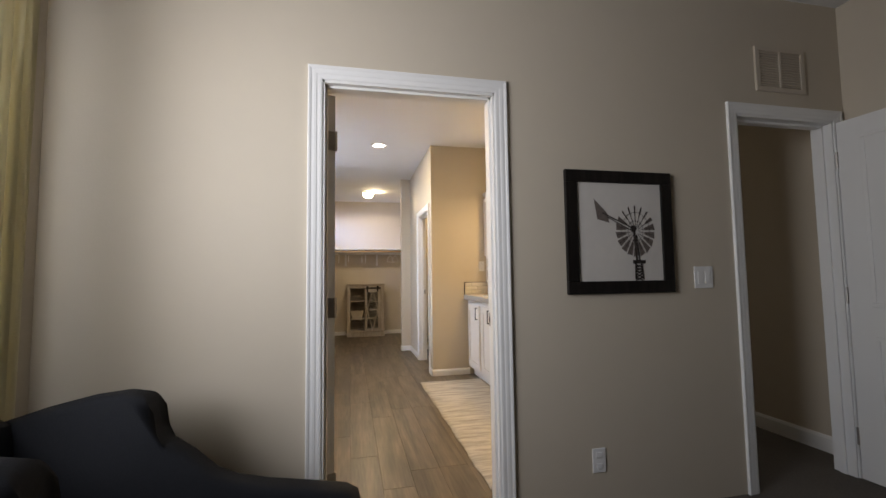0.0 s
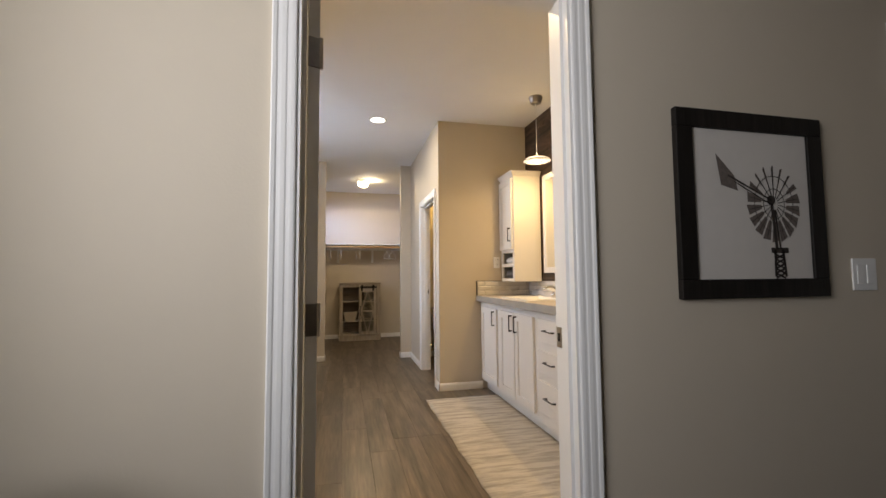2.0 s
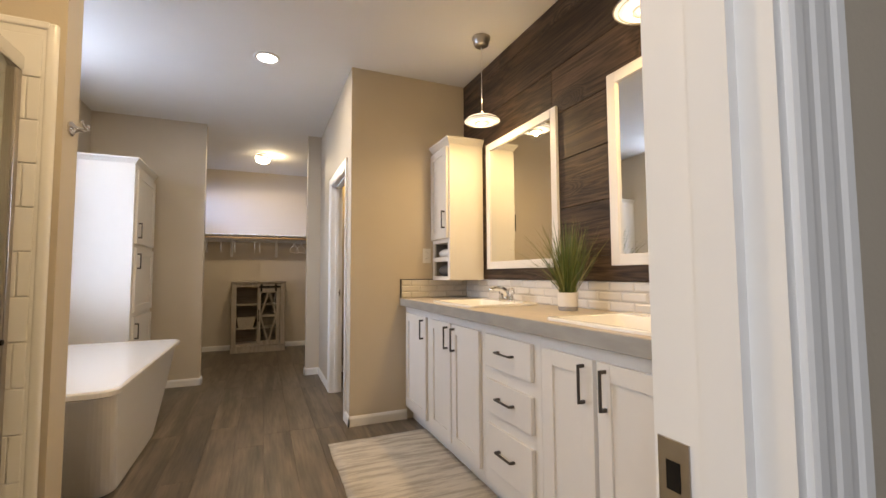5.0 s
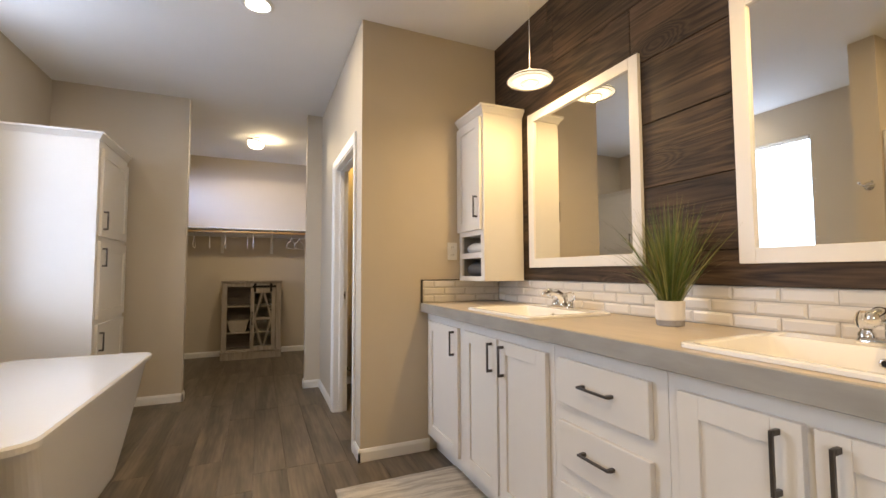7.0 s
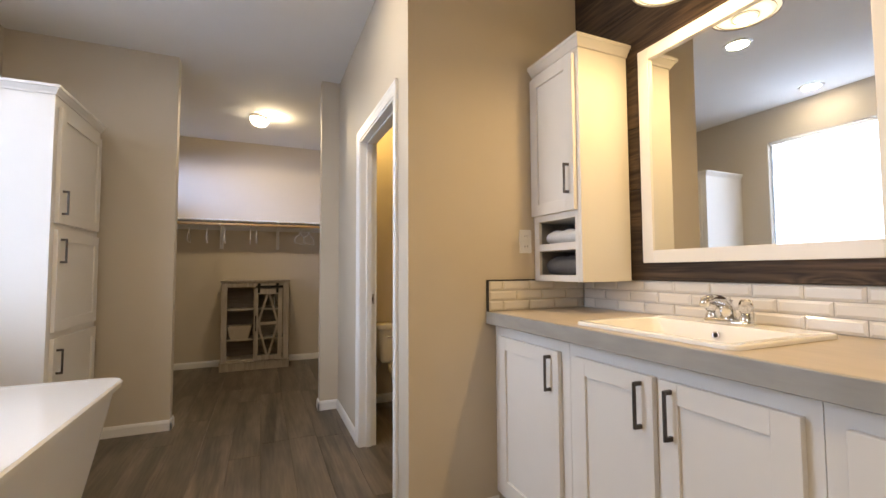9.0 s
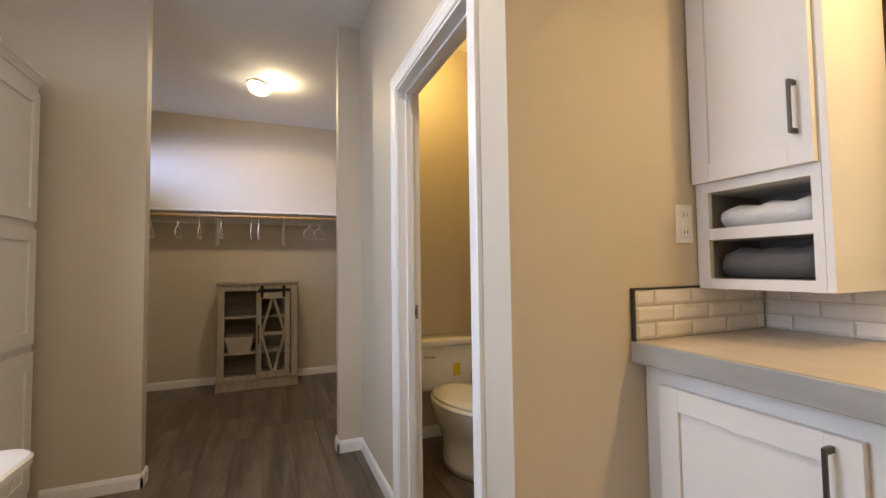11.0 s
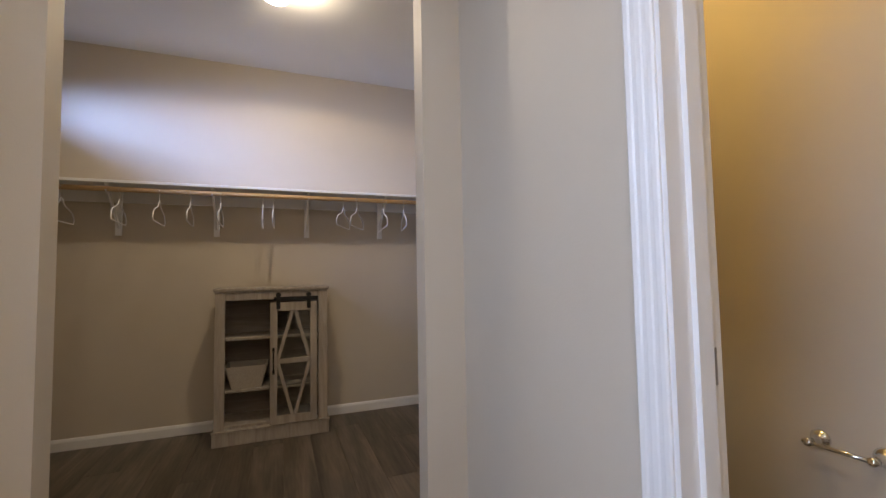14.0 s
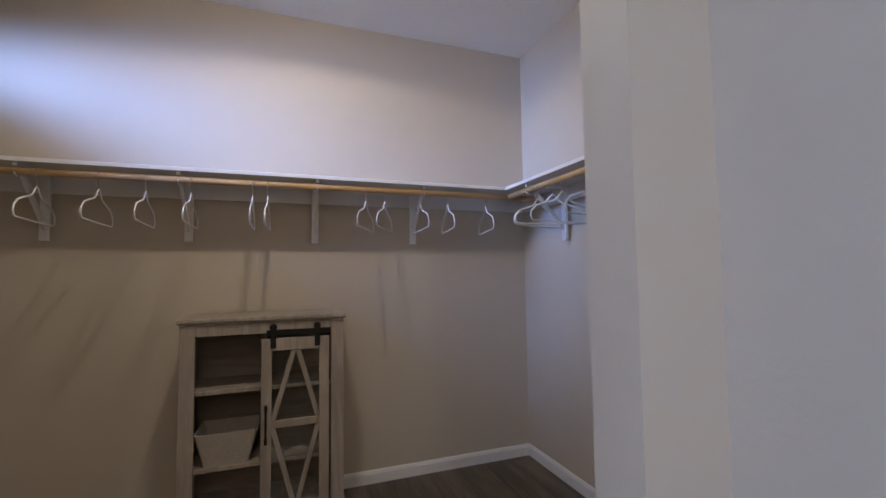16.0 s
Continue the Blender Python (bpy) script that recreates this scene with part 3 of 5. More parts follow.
def armchair():
    c = thing("armchair", "charcoal upholstered armchair with sweeping arms", "chair", at=(0, 0, 0))
    side = [(-1.12, 0.16), (-1.16, 0.50), (-1.15, 0.70), (-1.08, 0.725), (-0.95, 0.765), (-0.82, 0.795), (-0.72, 0.805), (-0.665, 0.795), (-0.645, 0.765), (-0.635, 0.70), (-0.615, 0.655), (-0.585, 0.640),
            (-0.53, 0.60), (-0.46, 0.535), (-0.40, 0.505), (-0.30, 0.480), (-0.15, 0.455), (-0.04, 0.435), (0.0, 0.41), (0.01, 0.36), (-0.01, 0.16)]

    def wing(y0, y1):
        loops = []
        cx, cz = -0.6, 0.40
        for y, k in ((y0, 0.022), (y0 + 0.006, 0.008), (y0 + 0.022, 0), (y1 - 0.022, 0), (y1 - 0.006, 0.008), (y1, 0.022)):
            loops.append([(x + k * (1 if x < cx else -1) * 0.8, y, z - k * (1 if z > cz else -1)) for x, z in side])
        return loft(loops)
    part("arm", wing(0.98, 1.08), FABRIC, c, smooth=True)
    part("arm", wing(1.52, 1.62), FABRIC, c, smooth=True)
    back = [[(x + dx, y, z) for x, z in ((-1.15, 0.18), (-1.18, 0.74), (-1.14, 0.775), (-1.06, 0.775), (-1.00, 0.74), (-0.96, 0.42), (-0.96, 0.18))] for y, dx in ((1.08, 0), (1.2, -0.01), (1.4, -0.01), (1.52, 0))]
    part("backrest", loft(back), FABRIC, c, smooth=True)
    part("seat_base", box(-1.0, -0.03, 1.08, 1.52, 0.16, 0.30, 0.015), FABRIC, c)
    part("seat_cushion", box(-0.97, 0.0, 1.085, 1.515, 0.30, 0.42, 0.035, 4), FABRIC, c, smooth=True)
    for x in (-1.07, -0.07):
        for y in (1.03, 1.57):
            part("leg", turned([(0.0, 0.004), (0.014, 0.004), (0.022, 0.165), (0.0, 0.165)], 12, (x, y, 0)), LEGW, c)


armchair()

CURT = bpy.data.materials.new("cream_linen_curtain")
CURT.use_nodes = True
_n = CURT.node_tree
_b = _n.nodes["Principled BSDF"]
_b.inputs["Roughness"].default_value = 0.9
_b.inputs["Subsurface Weight"].default_value = 0.0
_w = _n.nodes.new("ShaderNodeTexNoise")
_w.inputs["Scale"].default_value = 180
_r = _n.nodes.new("ShaderNodeValToRGB")
_r.color_ramp.elements[0].color, _r.color_ramp.elements[1].color = (0.66, 0.60, 0.43, 1), (0.82, 0.78, 0.62, 1)
_n.links.new(_w.outputs[0], _r.inputs[0])
_n.links.new(_r.outputs[0], _b.inputs["Base Color"])
_t = _n.nodes.new("ShaderNodeBsdfTranslucent")
_n.links.new(_r.outputs[0], _t.inputs[0])
_m = _n.nodes.new("ShaderNodeMixShader")
_m.inputs[0].default_value = 0.65
_n.links.new(_b.outputs[0], _m.inputs[1])
_n.links.new(_t.outputs[0], _m.inputs[2])
_n.links.new(_m.outputs[0], _n.nodes["Material Output"].inputs[0])


def curtain(y0, y1):
    o = thing("curtain", "cream linen curtain hanging beside the bedroom window", "curtain", "bedroom curtains")
    n = 60
    loops = []
    for z in (0.03, 0.6, 1.2, 1.8, 2.42):
        front, rear = [], []
        for i in range(n + 1):
            y = y0 + (y1 - y0) * i / n
            x = -1.115 + 0.022 * math.sin(i * 1.05 + 0.15 * z) + 0.006 * math.sin(i * 2.7 + z)
            front.append((x + 0.003, y, z))
            rear.append((x - 0.003, y, z))
        loops.append(front + rear[::-1])
    part("cloth", loft(loops), CURT, o, smooth=True)


curtain(1.27, 1.705)
curtain(-0.35, 0.08)
r = thing("curtain_rod", "dark metal curtain rod above the bedroom window", "curtain rod")
part("rod", tube([(-1.115, -0.45, 2.43), (-1.115, 1.76, 2.43)], 0.011, 12), BLACK, r)
for y in (-0.45, 1.76):
    part("finial", turned([(0, -0.02), (0.02, -0.01), (0.02, 0.01), (0, 0.02)], 12, (-1.115, y, 2.43)), BLACK, r, smooth=True)
for y in (-0.40, 1.73):
    part("bracket", box(-1.2, -1.105, y - 0.006, y + 0.006, 2.40, 2.418), BLACK, r)

# ---- windows ----


def window(name, label, x0, x1, y0, y1, z0, z1, inner):
    w = tagged(new(name), label, "window", kind="structure")
    xm = (x0 + x1) / 2 - 0.02
    fr = []
    for b in ((xm - 0.02, xm + 0.02, y0, y1, z0, z0 + 0.045), (xm - 0.02, xm + 0.02, y0, y1, z1 - 0.045, z1), (xm - 0.02, xm + 0.02, y0, y0 + 0.045, z0 + 0.045, z1 - 0.045), (xm - 0.02, xm + 0.02, y1 - 0.045, y1, z0 + 0.045, z1 - 0.045)):
        fr.append(b)
    zm = (z0 + z1) / 2
    if z1 - z0 > 0.9:
        fr.append((xm - 0.018, xm + 0.018, y0 + 0.045, y1 - 0.045, zm - 0.02, zm + 0.02))
    part("window_frame", boxes(*fr, bevel=0.003), TRIM, w)
    for a, b in ((z0 + 0.04, zm), (zm, z1 - 0.04)) if z1 - z0 > 0.9 else ((z0 + 0.04, z1 - 0.04),):
        g = part("pane", box(xm - 0.003, xm + 0.003, y0 + 0.04, y1 - 0.04, a, b), PANE, w)
        g.visible_shadow = False
    part("window_sill", box(xm + 0.02, inner + 0.012, y0, y1, z0 - 0.004, z0 + 0.014, 0.003), TRIM, w)
    return w


window("window_1", "white framed bathroom window behind a blind", LX - T, LX, 4.55, 5.76, 0.92, 2.41, LX)
window("window_2", "white framed high closet window", LX - T, LX, 7.95, 8.88, 2.14, 2.50, LX)
window("window_3", "white framed bedroom window", LX - T, LX + 0.07, 0.05, 1.65, 0.65, 2.30, LX + 0.07)

SLAT = bpy.data.materials.new("white_blind_slat")
SLAT.use_nodes = True
_n = SLAT.node_tree
_b = _n.nodes["Principled BSDF"]
_b.inputs["Base Color"].default_value = (0.82, 0.82, 0.82, 1)
_b.inputs["Roughness"].default_value = 0.5
_t = _n.nodes.new("ShaderNodeBsdfTranslucent")
_t.inputs[0].default_value = (0.85, 0.88, 0.92, 1)
_m = _n.nodes.new("ShaderNodeMixShader")
_m.inputs[0].default_value = 0.55
_n.links.new(_b.outputs[0], _m.inputs[1])
_n.links.new(_t.outputs[0], _m.inputs[2])
_n.links.new(_m.outputs[0], _n.nodes["Material Output"].inputs[0])


def blind(y0, y1, z0, z1, x):
    o = thing("window_blind", "white horizontal mini blind lowered over the bright window", "blind", at=(x, 0, 0))
    part("head_rail", box(-0.014, 0.014, y0, y1, z1 - 0.03, z1, 0.003), TRIM, o)
    part("bottom_rail", box(-0.012, 0.012, y0, y1, z0, z0 + 0.014, 0.003), TRIM, o)
    me = None
    z = z0 + 0.026
    while z < z1 - 0.035:
        if me is None:
            bm = bmesh.new()
            a = [bm.verts.new((dx, yy, dz)) for yy in (y0 + 0.003, y1 - 0.003) for dx, dz in ((-0.011, 0.0030), (0.0, 0.0018), (0.011, -0.0030), (0.011, -0.0037), (0.0, 0.0010), (-0.011, 0.0023))]
            for k in range(6):
                bm.faces.new((a[k], a[(k + 1) % 6], a[6 + (k + 1) % 6], a[6 + k]))
            s = part("slat", bm, SLAT, o)
            me = s.data
        else:
            s = new("slat", me)
            s.parent = o
        s.location = (0, 0, z)
        z += 0.0175
    for y in (y0 + 0.15, (y0 + y1) / 2, y1 - 0.15):
        part("ladder_cord", tube([(0.011, y, z0), (0.011, y, z1)], 0.0008, 6), TRIM, o)


blind(4.565, 5.745, 0.945, 2.40, LX - 0.018)


# ---- bathroom: vanity ----
def bow_pull(parent, x, y, z, length, axis, out=-1, mat=None):
    """A square-section bar pull on a face whose outward direction is out along x."""
    h = length / 2
    bm = bmesh.new()
    o0, o1 = (x + out * 0.030, x + out * 0.021)
    if axis == "z":
        add_box(bm, min(o0, o1), max(o0, o1), y - 0.0037, y + 0.0037, z - h, z + h, 0.0012)
        for s in (-1, 1):
            add_box(bm, min(o1, x), max(o1, x), y - 0.004, y + 0.004, z + s * (h - 0.006) - 0.006, z + s * (h - 0.006) + 0.006)
    else:
        add_box(bm, min(o0, o1), max(o0, o1), y - h, y + h, z - 0.0037, z + 0.0037, 0.0012)
        for s in (-1, 1):
            add_box(bm, min(o1, x), max(o1, x), y + s * (h - 0.006) - 0.006, y + s * (h - 0.006) + 0.006, z - 0.005, z + 0.005)
    return part("handle", bm, mat or PULL, parent, "dark metal bar pull")


def shaker(parent, x, out, y0, y1, z0, z1, rail=0.055, t=0.019, mat=None):
    """A shaker door on the plane x: a frame of rails and stiles round a sunk panel."""
    xs = sorted((x, x + out * t))
    ps = sorted((x + out * 0.002, x + out * (t - 0.009)))
    bm = bmesh.new()
    for b in ((y0, y0 + rail, z0, z1), (y1 - rail, y1, z0, z1), (y0 + rail, y1 - rail, z0, z0 + rail), (y0 + rail, y1 - rail, z1 - rail, z1)):
        add_box(bm, xs[0], xs[1], *b, bevel=0.0015)
    door = part("door", bm, mat or CABW, parent)
    part("door_panel", box(ps[0], ps[1], y0 + rail - 0.004, y1 - rail + 0.004, z0 + rail - 0.004, z1 - rail + 0.004), mat or CABW, door)
    return door


FX = 1.352                    # face of the vanity frame


def vanity_unit(label, y0, y1, doors=(), drawers=()):
    u = thing("vanity_cabinet", label, "cabinet", "vanity cabinets")
    part("carcass", boxes((FX, RX - 0.002, y0, y1, 0.10, 0.884)), CABW, u)
    part("toe_kick", box(FX + 0.06, RX - 0.01, y0, y1, 0.0, 0.10), CABW, u)
    for a, b, hy in doors:
        dd = shaker(u, FX - 0.001, -1, a, b, 0.135, 0.832, 0.058)
        bow_pull(dd, FX - 0.02, hy, 0.745, 0.135, "z")
    for a, b, z0, z1 in drawers:
        dr = part("drawer_front", box(FX - 0.020, FX - 0.001, a, b, z0, z1, 0.003), CABW, u)
        bow_pull(dr, FX - 0.02, (a + b) / 2, (z0 + z1) / 2 + 0.005, 0.135, "y")
    return u


vanity_unit("white shaker vanity cabinet with one door beside the wall", 4.425, CY - 0.003, doors=((4.47, 4.90, 4.515),))
vanity_unit("white shaker vanity cabinet with two doors under a sink", 3.665, 4.423, doors=((4.055, 4.385, 4.095), (3.695, 4.035, 3.995)))
vanity_unit("white vanity cabinet with three drawers", 3.185, 3.663, drawers=((3.232, 3.622, 0.672, 0.832), (3.232, 3.622, 0.455, 0.612), (3.232, 3.622, 0.185, 0.398)))
vanity_unit("white shaker vanity cabinet with two doors under a sink", 2.455, 3.183, doors=((2.868, 3.145, 2.91), (2.51, 2.848, 2.808)))
vanity_unit("white shaker vanity cabinet with one door beside the entrance", DY1 + 0.003, 2.453, doors=((2.07, 2.42, 2.375),))

SINKS = (4.115, 2.875)
ct = thing("countertop", "grey-beige laminate countertop with a square front edge", "countertop")
CX0, CT0, CT1 = 1.300, 0.886, 0.940
xs = [CX0 + 0.018, 1.376, 1.74, RX - 0.002]
ys = [DY1 + 0.002]
for y in sorted(SINKS):
    ys += [y - 0.262, y + 0.262]
ys.append(CY - 0.002)
bm = bmesh.new()
grid = [[bm.verts.new((x, y, CT0)) for y in ys] for x in xs]
for i in range(3):
    for j in range(len(ys) - 1):
        if i != 1 or j not in (1, 3):
            bm.faces.new((grid[i][j], grid[i + 1][j], grid[i + 1][j + 1], grid[i][j + 1]))
up = bmesh.ops.extrude_face_region(bm, geom=list(bm.faces))
bmesh.ops.translate(bm, vec=(0, 0, CT1 - CT0), verts=[g for g in up["geom"] if isinstance(g, bmesh.types.BMVert)])
bmesh.ops.recalc_face_normals(bm, faces=bm.faces)
part("slab", bm, COUNTER, ct)
EDGE = material("grey_laminate_edge", (0.33, 0.315, 0.285), 0.42, grain=0.22, grain_scale=34, stain=0.2, stain_scale=8, stretch=(1, 0.25, 1))
part("front_edge", box(CX0, CX0 + 0.0175, DY1 + 0.002, CY - 0.002, CT0 - 0.003, CT1 + 0.0005, 0.003), EDGE, ct, "grey laminate front edge")


def sink(y):
    s = thing("sink", "white rectangular drop-in porcelain sink in the countertop", "sink", "bathroom sinks", at=(1.585, y, CT1))
    hx, hy = 0.232, 0.283
    loops = [rounded_loop(-hx, hx, -hy, hy, 0.001, 0.030), rounded_loop(-hx, hx, -hy, hy, 0.010, 0.030), rounded_loop(-hx + 0.004, hx - 0.004, -hy + 0.004, hy - 0.004, 0.014, 0.028),
             rounded_loop(-hx + 0.028, hx - 0.108, -hy + 0.034, hy - 0.034, 0.013, 0.024), rounded_loop(-hx + 0.033, hx - 0.112, -hy + 0.039, hy - 0.039, 0.008, 0.024),
             rounded_loop(-hx + 0.048, hx - 0.122, -hy + 0.075, hy - 0.075, -0.070, 0.05), rounded_loop(-hx + 0.070, hx - 0.140, -hy + 0.105, hy - 0.105, -0.092, 0.05), rounded_loop(-hx + 0.12, hx - 0.18, -hy + 0.18, hy - 0.18, -0.098, 0.05)]
    bm = loft(loops, cap=False)
    bm.verts.ensure_lookup_table()
    n = len(loops[0])
    bm.faces.new([bm.verts[len(bm.verts) - n + k] for k in range(n)])
    bmesh.ops.recalc_face_normals(bm, faces=bm.faces)
    bowl = part("basin", bm, PORCELAIN, s, smooth=True)
    bowl.data.set_sharp_from_angle(angle=radians(40))
    o = part("overflow_ring", turned([(0.008, 0.0), (0.012, 0.0), (0.013, 0.003), (0.011, 0.005), (0.008, 0.004)], 20), CHROME, s, "chrome overflow ring", True)
    o.matrix_local = pose(hx - 0.1155, 0, -0.022, 0, -82, 0)
    o = part("overflow_hole", turned([(0, 0.002), (0.0085, 0.002), (0.0085, 0.0), (0, 0.0)], 16), BLACK, s)
    o.matrix_local = pose(hx - 0.1155, 0, -0.022, 0, -82, 0)
    part("drain", turned([(0, 0.004), (0.016, 0.004), (0.022, 0.0), (0.0, 0.0)], 20, (-0.02, 0, -0.097)), CHROME, s, "chrome drain", True)


def faucet(y):
    f = thing("faucet", "chrome faucet with two clear acrylic handles on the sink", "faucet", "bathroom faucets", at=(1.765, y, CT1 + 0.0135))
    part("base", loft([rounded_loop(-0.026, 0.026, -0.078, 0.078, 0, 0.024), rounded_loop(-0.026, 0.026, -0.078, 0.078, 0.010, 0.024), rounded_loop(-0.020, 0.020, -0.072, 0.072, 0.018, 0.018)]), CHROME, f, smooth=True)
    pts = [(0.004, 0, 0.012), (0.0, 0, 0.045), (-0.012, 0, 0.062), (-0.042, 0, 0.078), (-0.082, 0, 0.084), (-0.112, 0, 0.078), (-0.122, 0, 0.064)]
    part("spout", tube(pts, [0.024, 0.023, 0.021, 0.019, 0.017, 0.0155, 0.013], 16), CHROME, f, smooth=True)
    part("lift_rod", turned([(0, 0), (0.003, 0), (0.003, 0.050), (0.006, 0.055), (0.006, 0.064), (0, 0.067)], 12, (0.018, 0, 0.012)), CHROME, f, smooth=True)
    for s in (-1, 1):
        part("valve", turned([(0.018, 0), (0.018, 0.014), (0.013, 0.020), (0.013, 0.026), (0, 0.026)], 18, (0, s * 0.058, 0.012)), CHROME, f, smooth=True)
        part("handle", turned([(0, 0), (0.014, 0), (0.021, 0.008), (0.023, 0.022), (0.017, 0.040), (0.010, 0.046), (0, 0.047)], 10, (0, s * 0.058, 0.038)), GLASS, f, "clear acrylic handle")


for y in SINKS:
    sink(y)
    faucet(y)


def grass_pot():
    p = thing("potted_grass", "green artificial grass in a white and grey round pot", "plant", at=(1.735, 3.475, CT1))
    WHITEP = material("white_ceramic_pot", (0.74, 0.70, 0.64), 0.6, grain=0.05, grain_scale=60)
    GREYP = material("grey_cement_band", (0.33, 0.31, 0.30), 0.8, grain=0.12, grain_scale=90)
    part("pot", turned([(0, 0.021), (0.047, 0.021), (0.049, 0.024), (0.0505, 0.090), (0.047, 0.092), (0.045, 0.088), (0.044, 0.078), (0, 0.078)], 36), WHITEP, p, smooth=False)
    part("pot_base", turned([(0, 0.0), (0.044, 0.0), (0.047, 0.004), (0.048, 0.021), (0, 0.021)], 36), GREYP, p, "grey cement band")
    part("soil", turned([(0, 0.084), (0.043, 0.084), (0.043, 0.078), (0, 0.078)], 20), material("dark_moss", (0.03, 0.03, 0.015), 0.95, grain=0.3), p)
    GREEN = material("green_grass_blade", (0.095, 0.130, 0.022), 0.45, grain=0.35, grain_scale=18)
    DRY = material("olive_grass_blade", (0.21, 0.20, 0.055), 0.5, grain=0.3, grain_scale=18)
    rnd = random.Random(5)
    for name, count, mat, spread in (("grass_blades", 300, GREEN, 1.25), ("olive_blades", 130, DRY, 1.75)):
        bm = bmesh.new()
        for i in range(count):
            a = rnd.uniform(0, 2 * math.pi)
            lean = spread * abs(rnd.gauss(0.0, 0.21))
            ln = rnd.uniform(0.22, 0.42) * (1 - 0.12 * lean)
            r0 = rnd.uniform(0, 0.035)
            base = Vector((r0 * math.cos(a), r0 * math.sin(a), 0.080))
            out = Vector((math.cos(a), math.sin(a), 0))
            curl = rnd.uniform(0.1, 0.55) * lean
            tw = rnd.uniform(0, math.pi)
            side = Vector((math.cos(tw), math.sin(tw), 0))
            w = rnd.uniform(0.0012, 0.0026)
            prev = None
            for k in range(6):
                s = k / 5
                c = base + out * (lean * ln * s + curl * ln * s ** 3) + Vector((0, 0, ln * (s - 0.35 * lean * s ** 2)))
                c.x = min(c.x, 0.075)
                ww = w * (1 - s ** 2 * 0.95)
                v = (bm.verts.new(c - side * ww), bm.verts.new(c + side * ww))
                if prev:
                    bm.faces.new((prev[0], prev[1], v[1], v[0]))
                prev = v
        tagged(part(name, bm, mat, p), kind="stuff")


grass_pot()


def wall_mirror(y0, y1, z0, z1):
    m = thing("wall_mirror", "rectangular mirror in a white painted wooden frame on dark boards", "mirror", "vanity mirrors", at=(1.8745, 0, 0))
    b = 0.053
    for n, lot in (("frame_stile", (y0, y0 + b, z0, z1)), ("frame_stile", (y1 - b, y1, z0, z1)), ("frame_rail", (y0 + b, y1 - b, z0, z0 + b)), ("frame_rail", (y0 + b, y1 - b, z1 - b, z1))):
        part(n, box(-0.019, 0, *lot, 0.002), CABW, m)
    part("mirror_glass", box(-0.0055, -0.002, y0 + b - 0.004, y1 - b + 0.004, z0 + b - 0.004, z1 - b + 0.004), MIRROR, m)


wall_mirror(3.695, 4.535, 1.165, 2.110)
wall_mirror(2.455, 3.295, 1.165, 2.110)


def crown(parent, x0, x1, y0, y1, z, faces, mat=None):
    """A small crown moulding round the top of a cabinet; faces tells how far it steps out on -x, +x, -y, +y."""
    prof = [(0.0, 0.0), (0.006, 0.0), (0.010, 0.010), (0.024, 0.030), (0.030, 0.034), (0.030, 0.048), (0.0, 0.048)]
    loops = [[(x0 - faces[0] * d, y0 - faces[2] * d, z + h), (x1 + faces[1] * d, y0 - faces[2] * d, z + h), (x1 + faces[1] * d, y1 + faces[3] * d, z + h), (x0 - faces[0] * d, y1 + faces[3] * d, z + h)] for d, h in prof]
    part("crown_moulding", loft(loops), mat or CABW, parent)


def upper_cabinet():
    y0, y1, x0, x1 = 4.612, CY - 0.003, 1.585, RX - 0.026
    c = thing("wall_cabinet", "white wall cabinet with a shaker door over two open cubbies", "cabinet")
    z0, z1 = 1.083, 2.125
    cub = [(1.112, 1.228), (1.262, 1.372)]
    for a, b in ((y0, y0 + 0.018), (y1 - 0.018, y1)):
        part("side_panel", box(x0, x1, a, b, z0, z1, 0.0015), CABW, c)
        e = a + 0.018 if a == y0 else a - 0.022
        part("face_stile", box(x0 - 0.001, x0 + 0.016, e, e + 0.022, z0, cub[1][1]), CABW, c)
    part("back_panel", box(x1 - 0.008, x1, y0 + 0.018, y1 - 0.018, z0, z1), CABW, c)
    for a, b in ((z0, cub[0][0]), (cub[0][1], cub[1][0]), (cub[1][1], z1)):
        part("shelf", box(x0, x1 - 0.008, y0 + 0.0182, y1 - 0.0182, a, b), CABW, c)
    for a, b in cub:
        # Thin grey sheets over the white sides and back of each cubby.
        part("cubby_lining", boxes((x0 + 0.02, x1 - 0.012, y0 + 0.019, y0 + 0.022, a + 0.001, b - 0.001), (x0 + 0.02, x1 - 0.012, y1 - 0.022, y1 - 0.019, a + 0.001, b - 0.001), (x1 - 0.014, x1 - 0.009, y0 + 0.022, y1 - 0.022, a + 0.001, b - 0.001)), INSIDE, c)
    dd = shaker(c, x0 - 0.001, -1, y0 + 0.022, y1 - 0.004, 1.402, 2.105, 0.055)
    bow_pull(dd, x0 - 0.02, y0 + 0.055, 1.545, 0.135, "z")
    crown(c, x0, x1, y0, y1, z1, (1, 0, 1, 0))
    return x0, cub


UX, CUB = upper_cabinet()


def rolled_towel(name, label, mat, z, r, squash):
    t = thing(name, label, "towel", "towels in the cubbies", at=(UX + 0.03, 0, z))
    bm = bmesh.new()
    loops = []
    for k in range(9):
        y = 4.665 + 0.235 * k / 8
        e = 0.004 * math.sin(k * 2.1)
        loops.append([((r + e) * 1.25 + (r + e) * 1.25 * math.cos(a), y, (r + e) * squash * (1 + math.sin(a))) for a in [i * math.pi / 10 for i in range(20)]])
    part("roll", loft(loops), mat, t, smooth=True)


TERRYW = material("white_terry", (0.72, 0.71, 0.69), 0.95, grain=0.1, grain_scale=160, bump=0.9, bump_scale=260, spec=0.1)
TERRYG = material("grey_terry", (0.13, 0.125, 0.125), 0.95, grain=0.2, grain_scale=160, bump=0.9, bump_scale=260, spec=0.1)
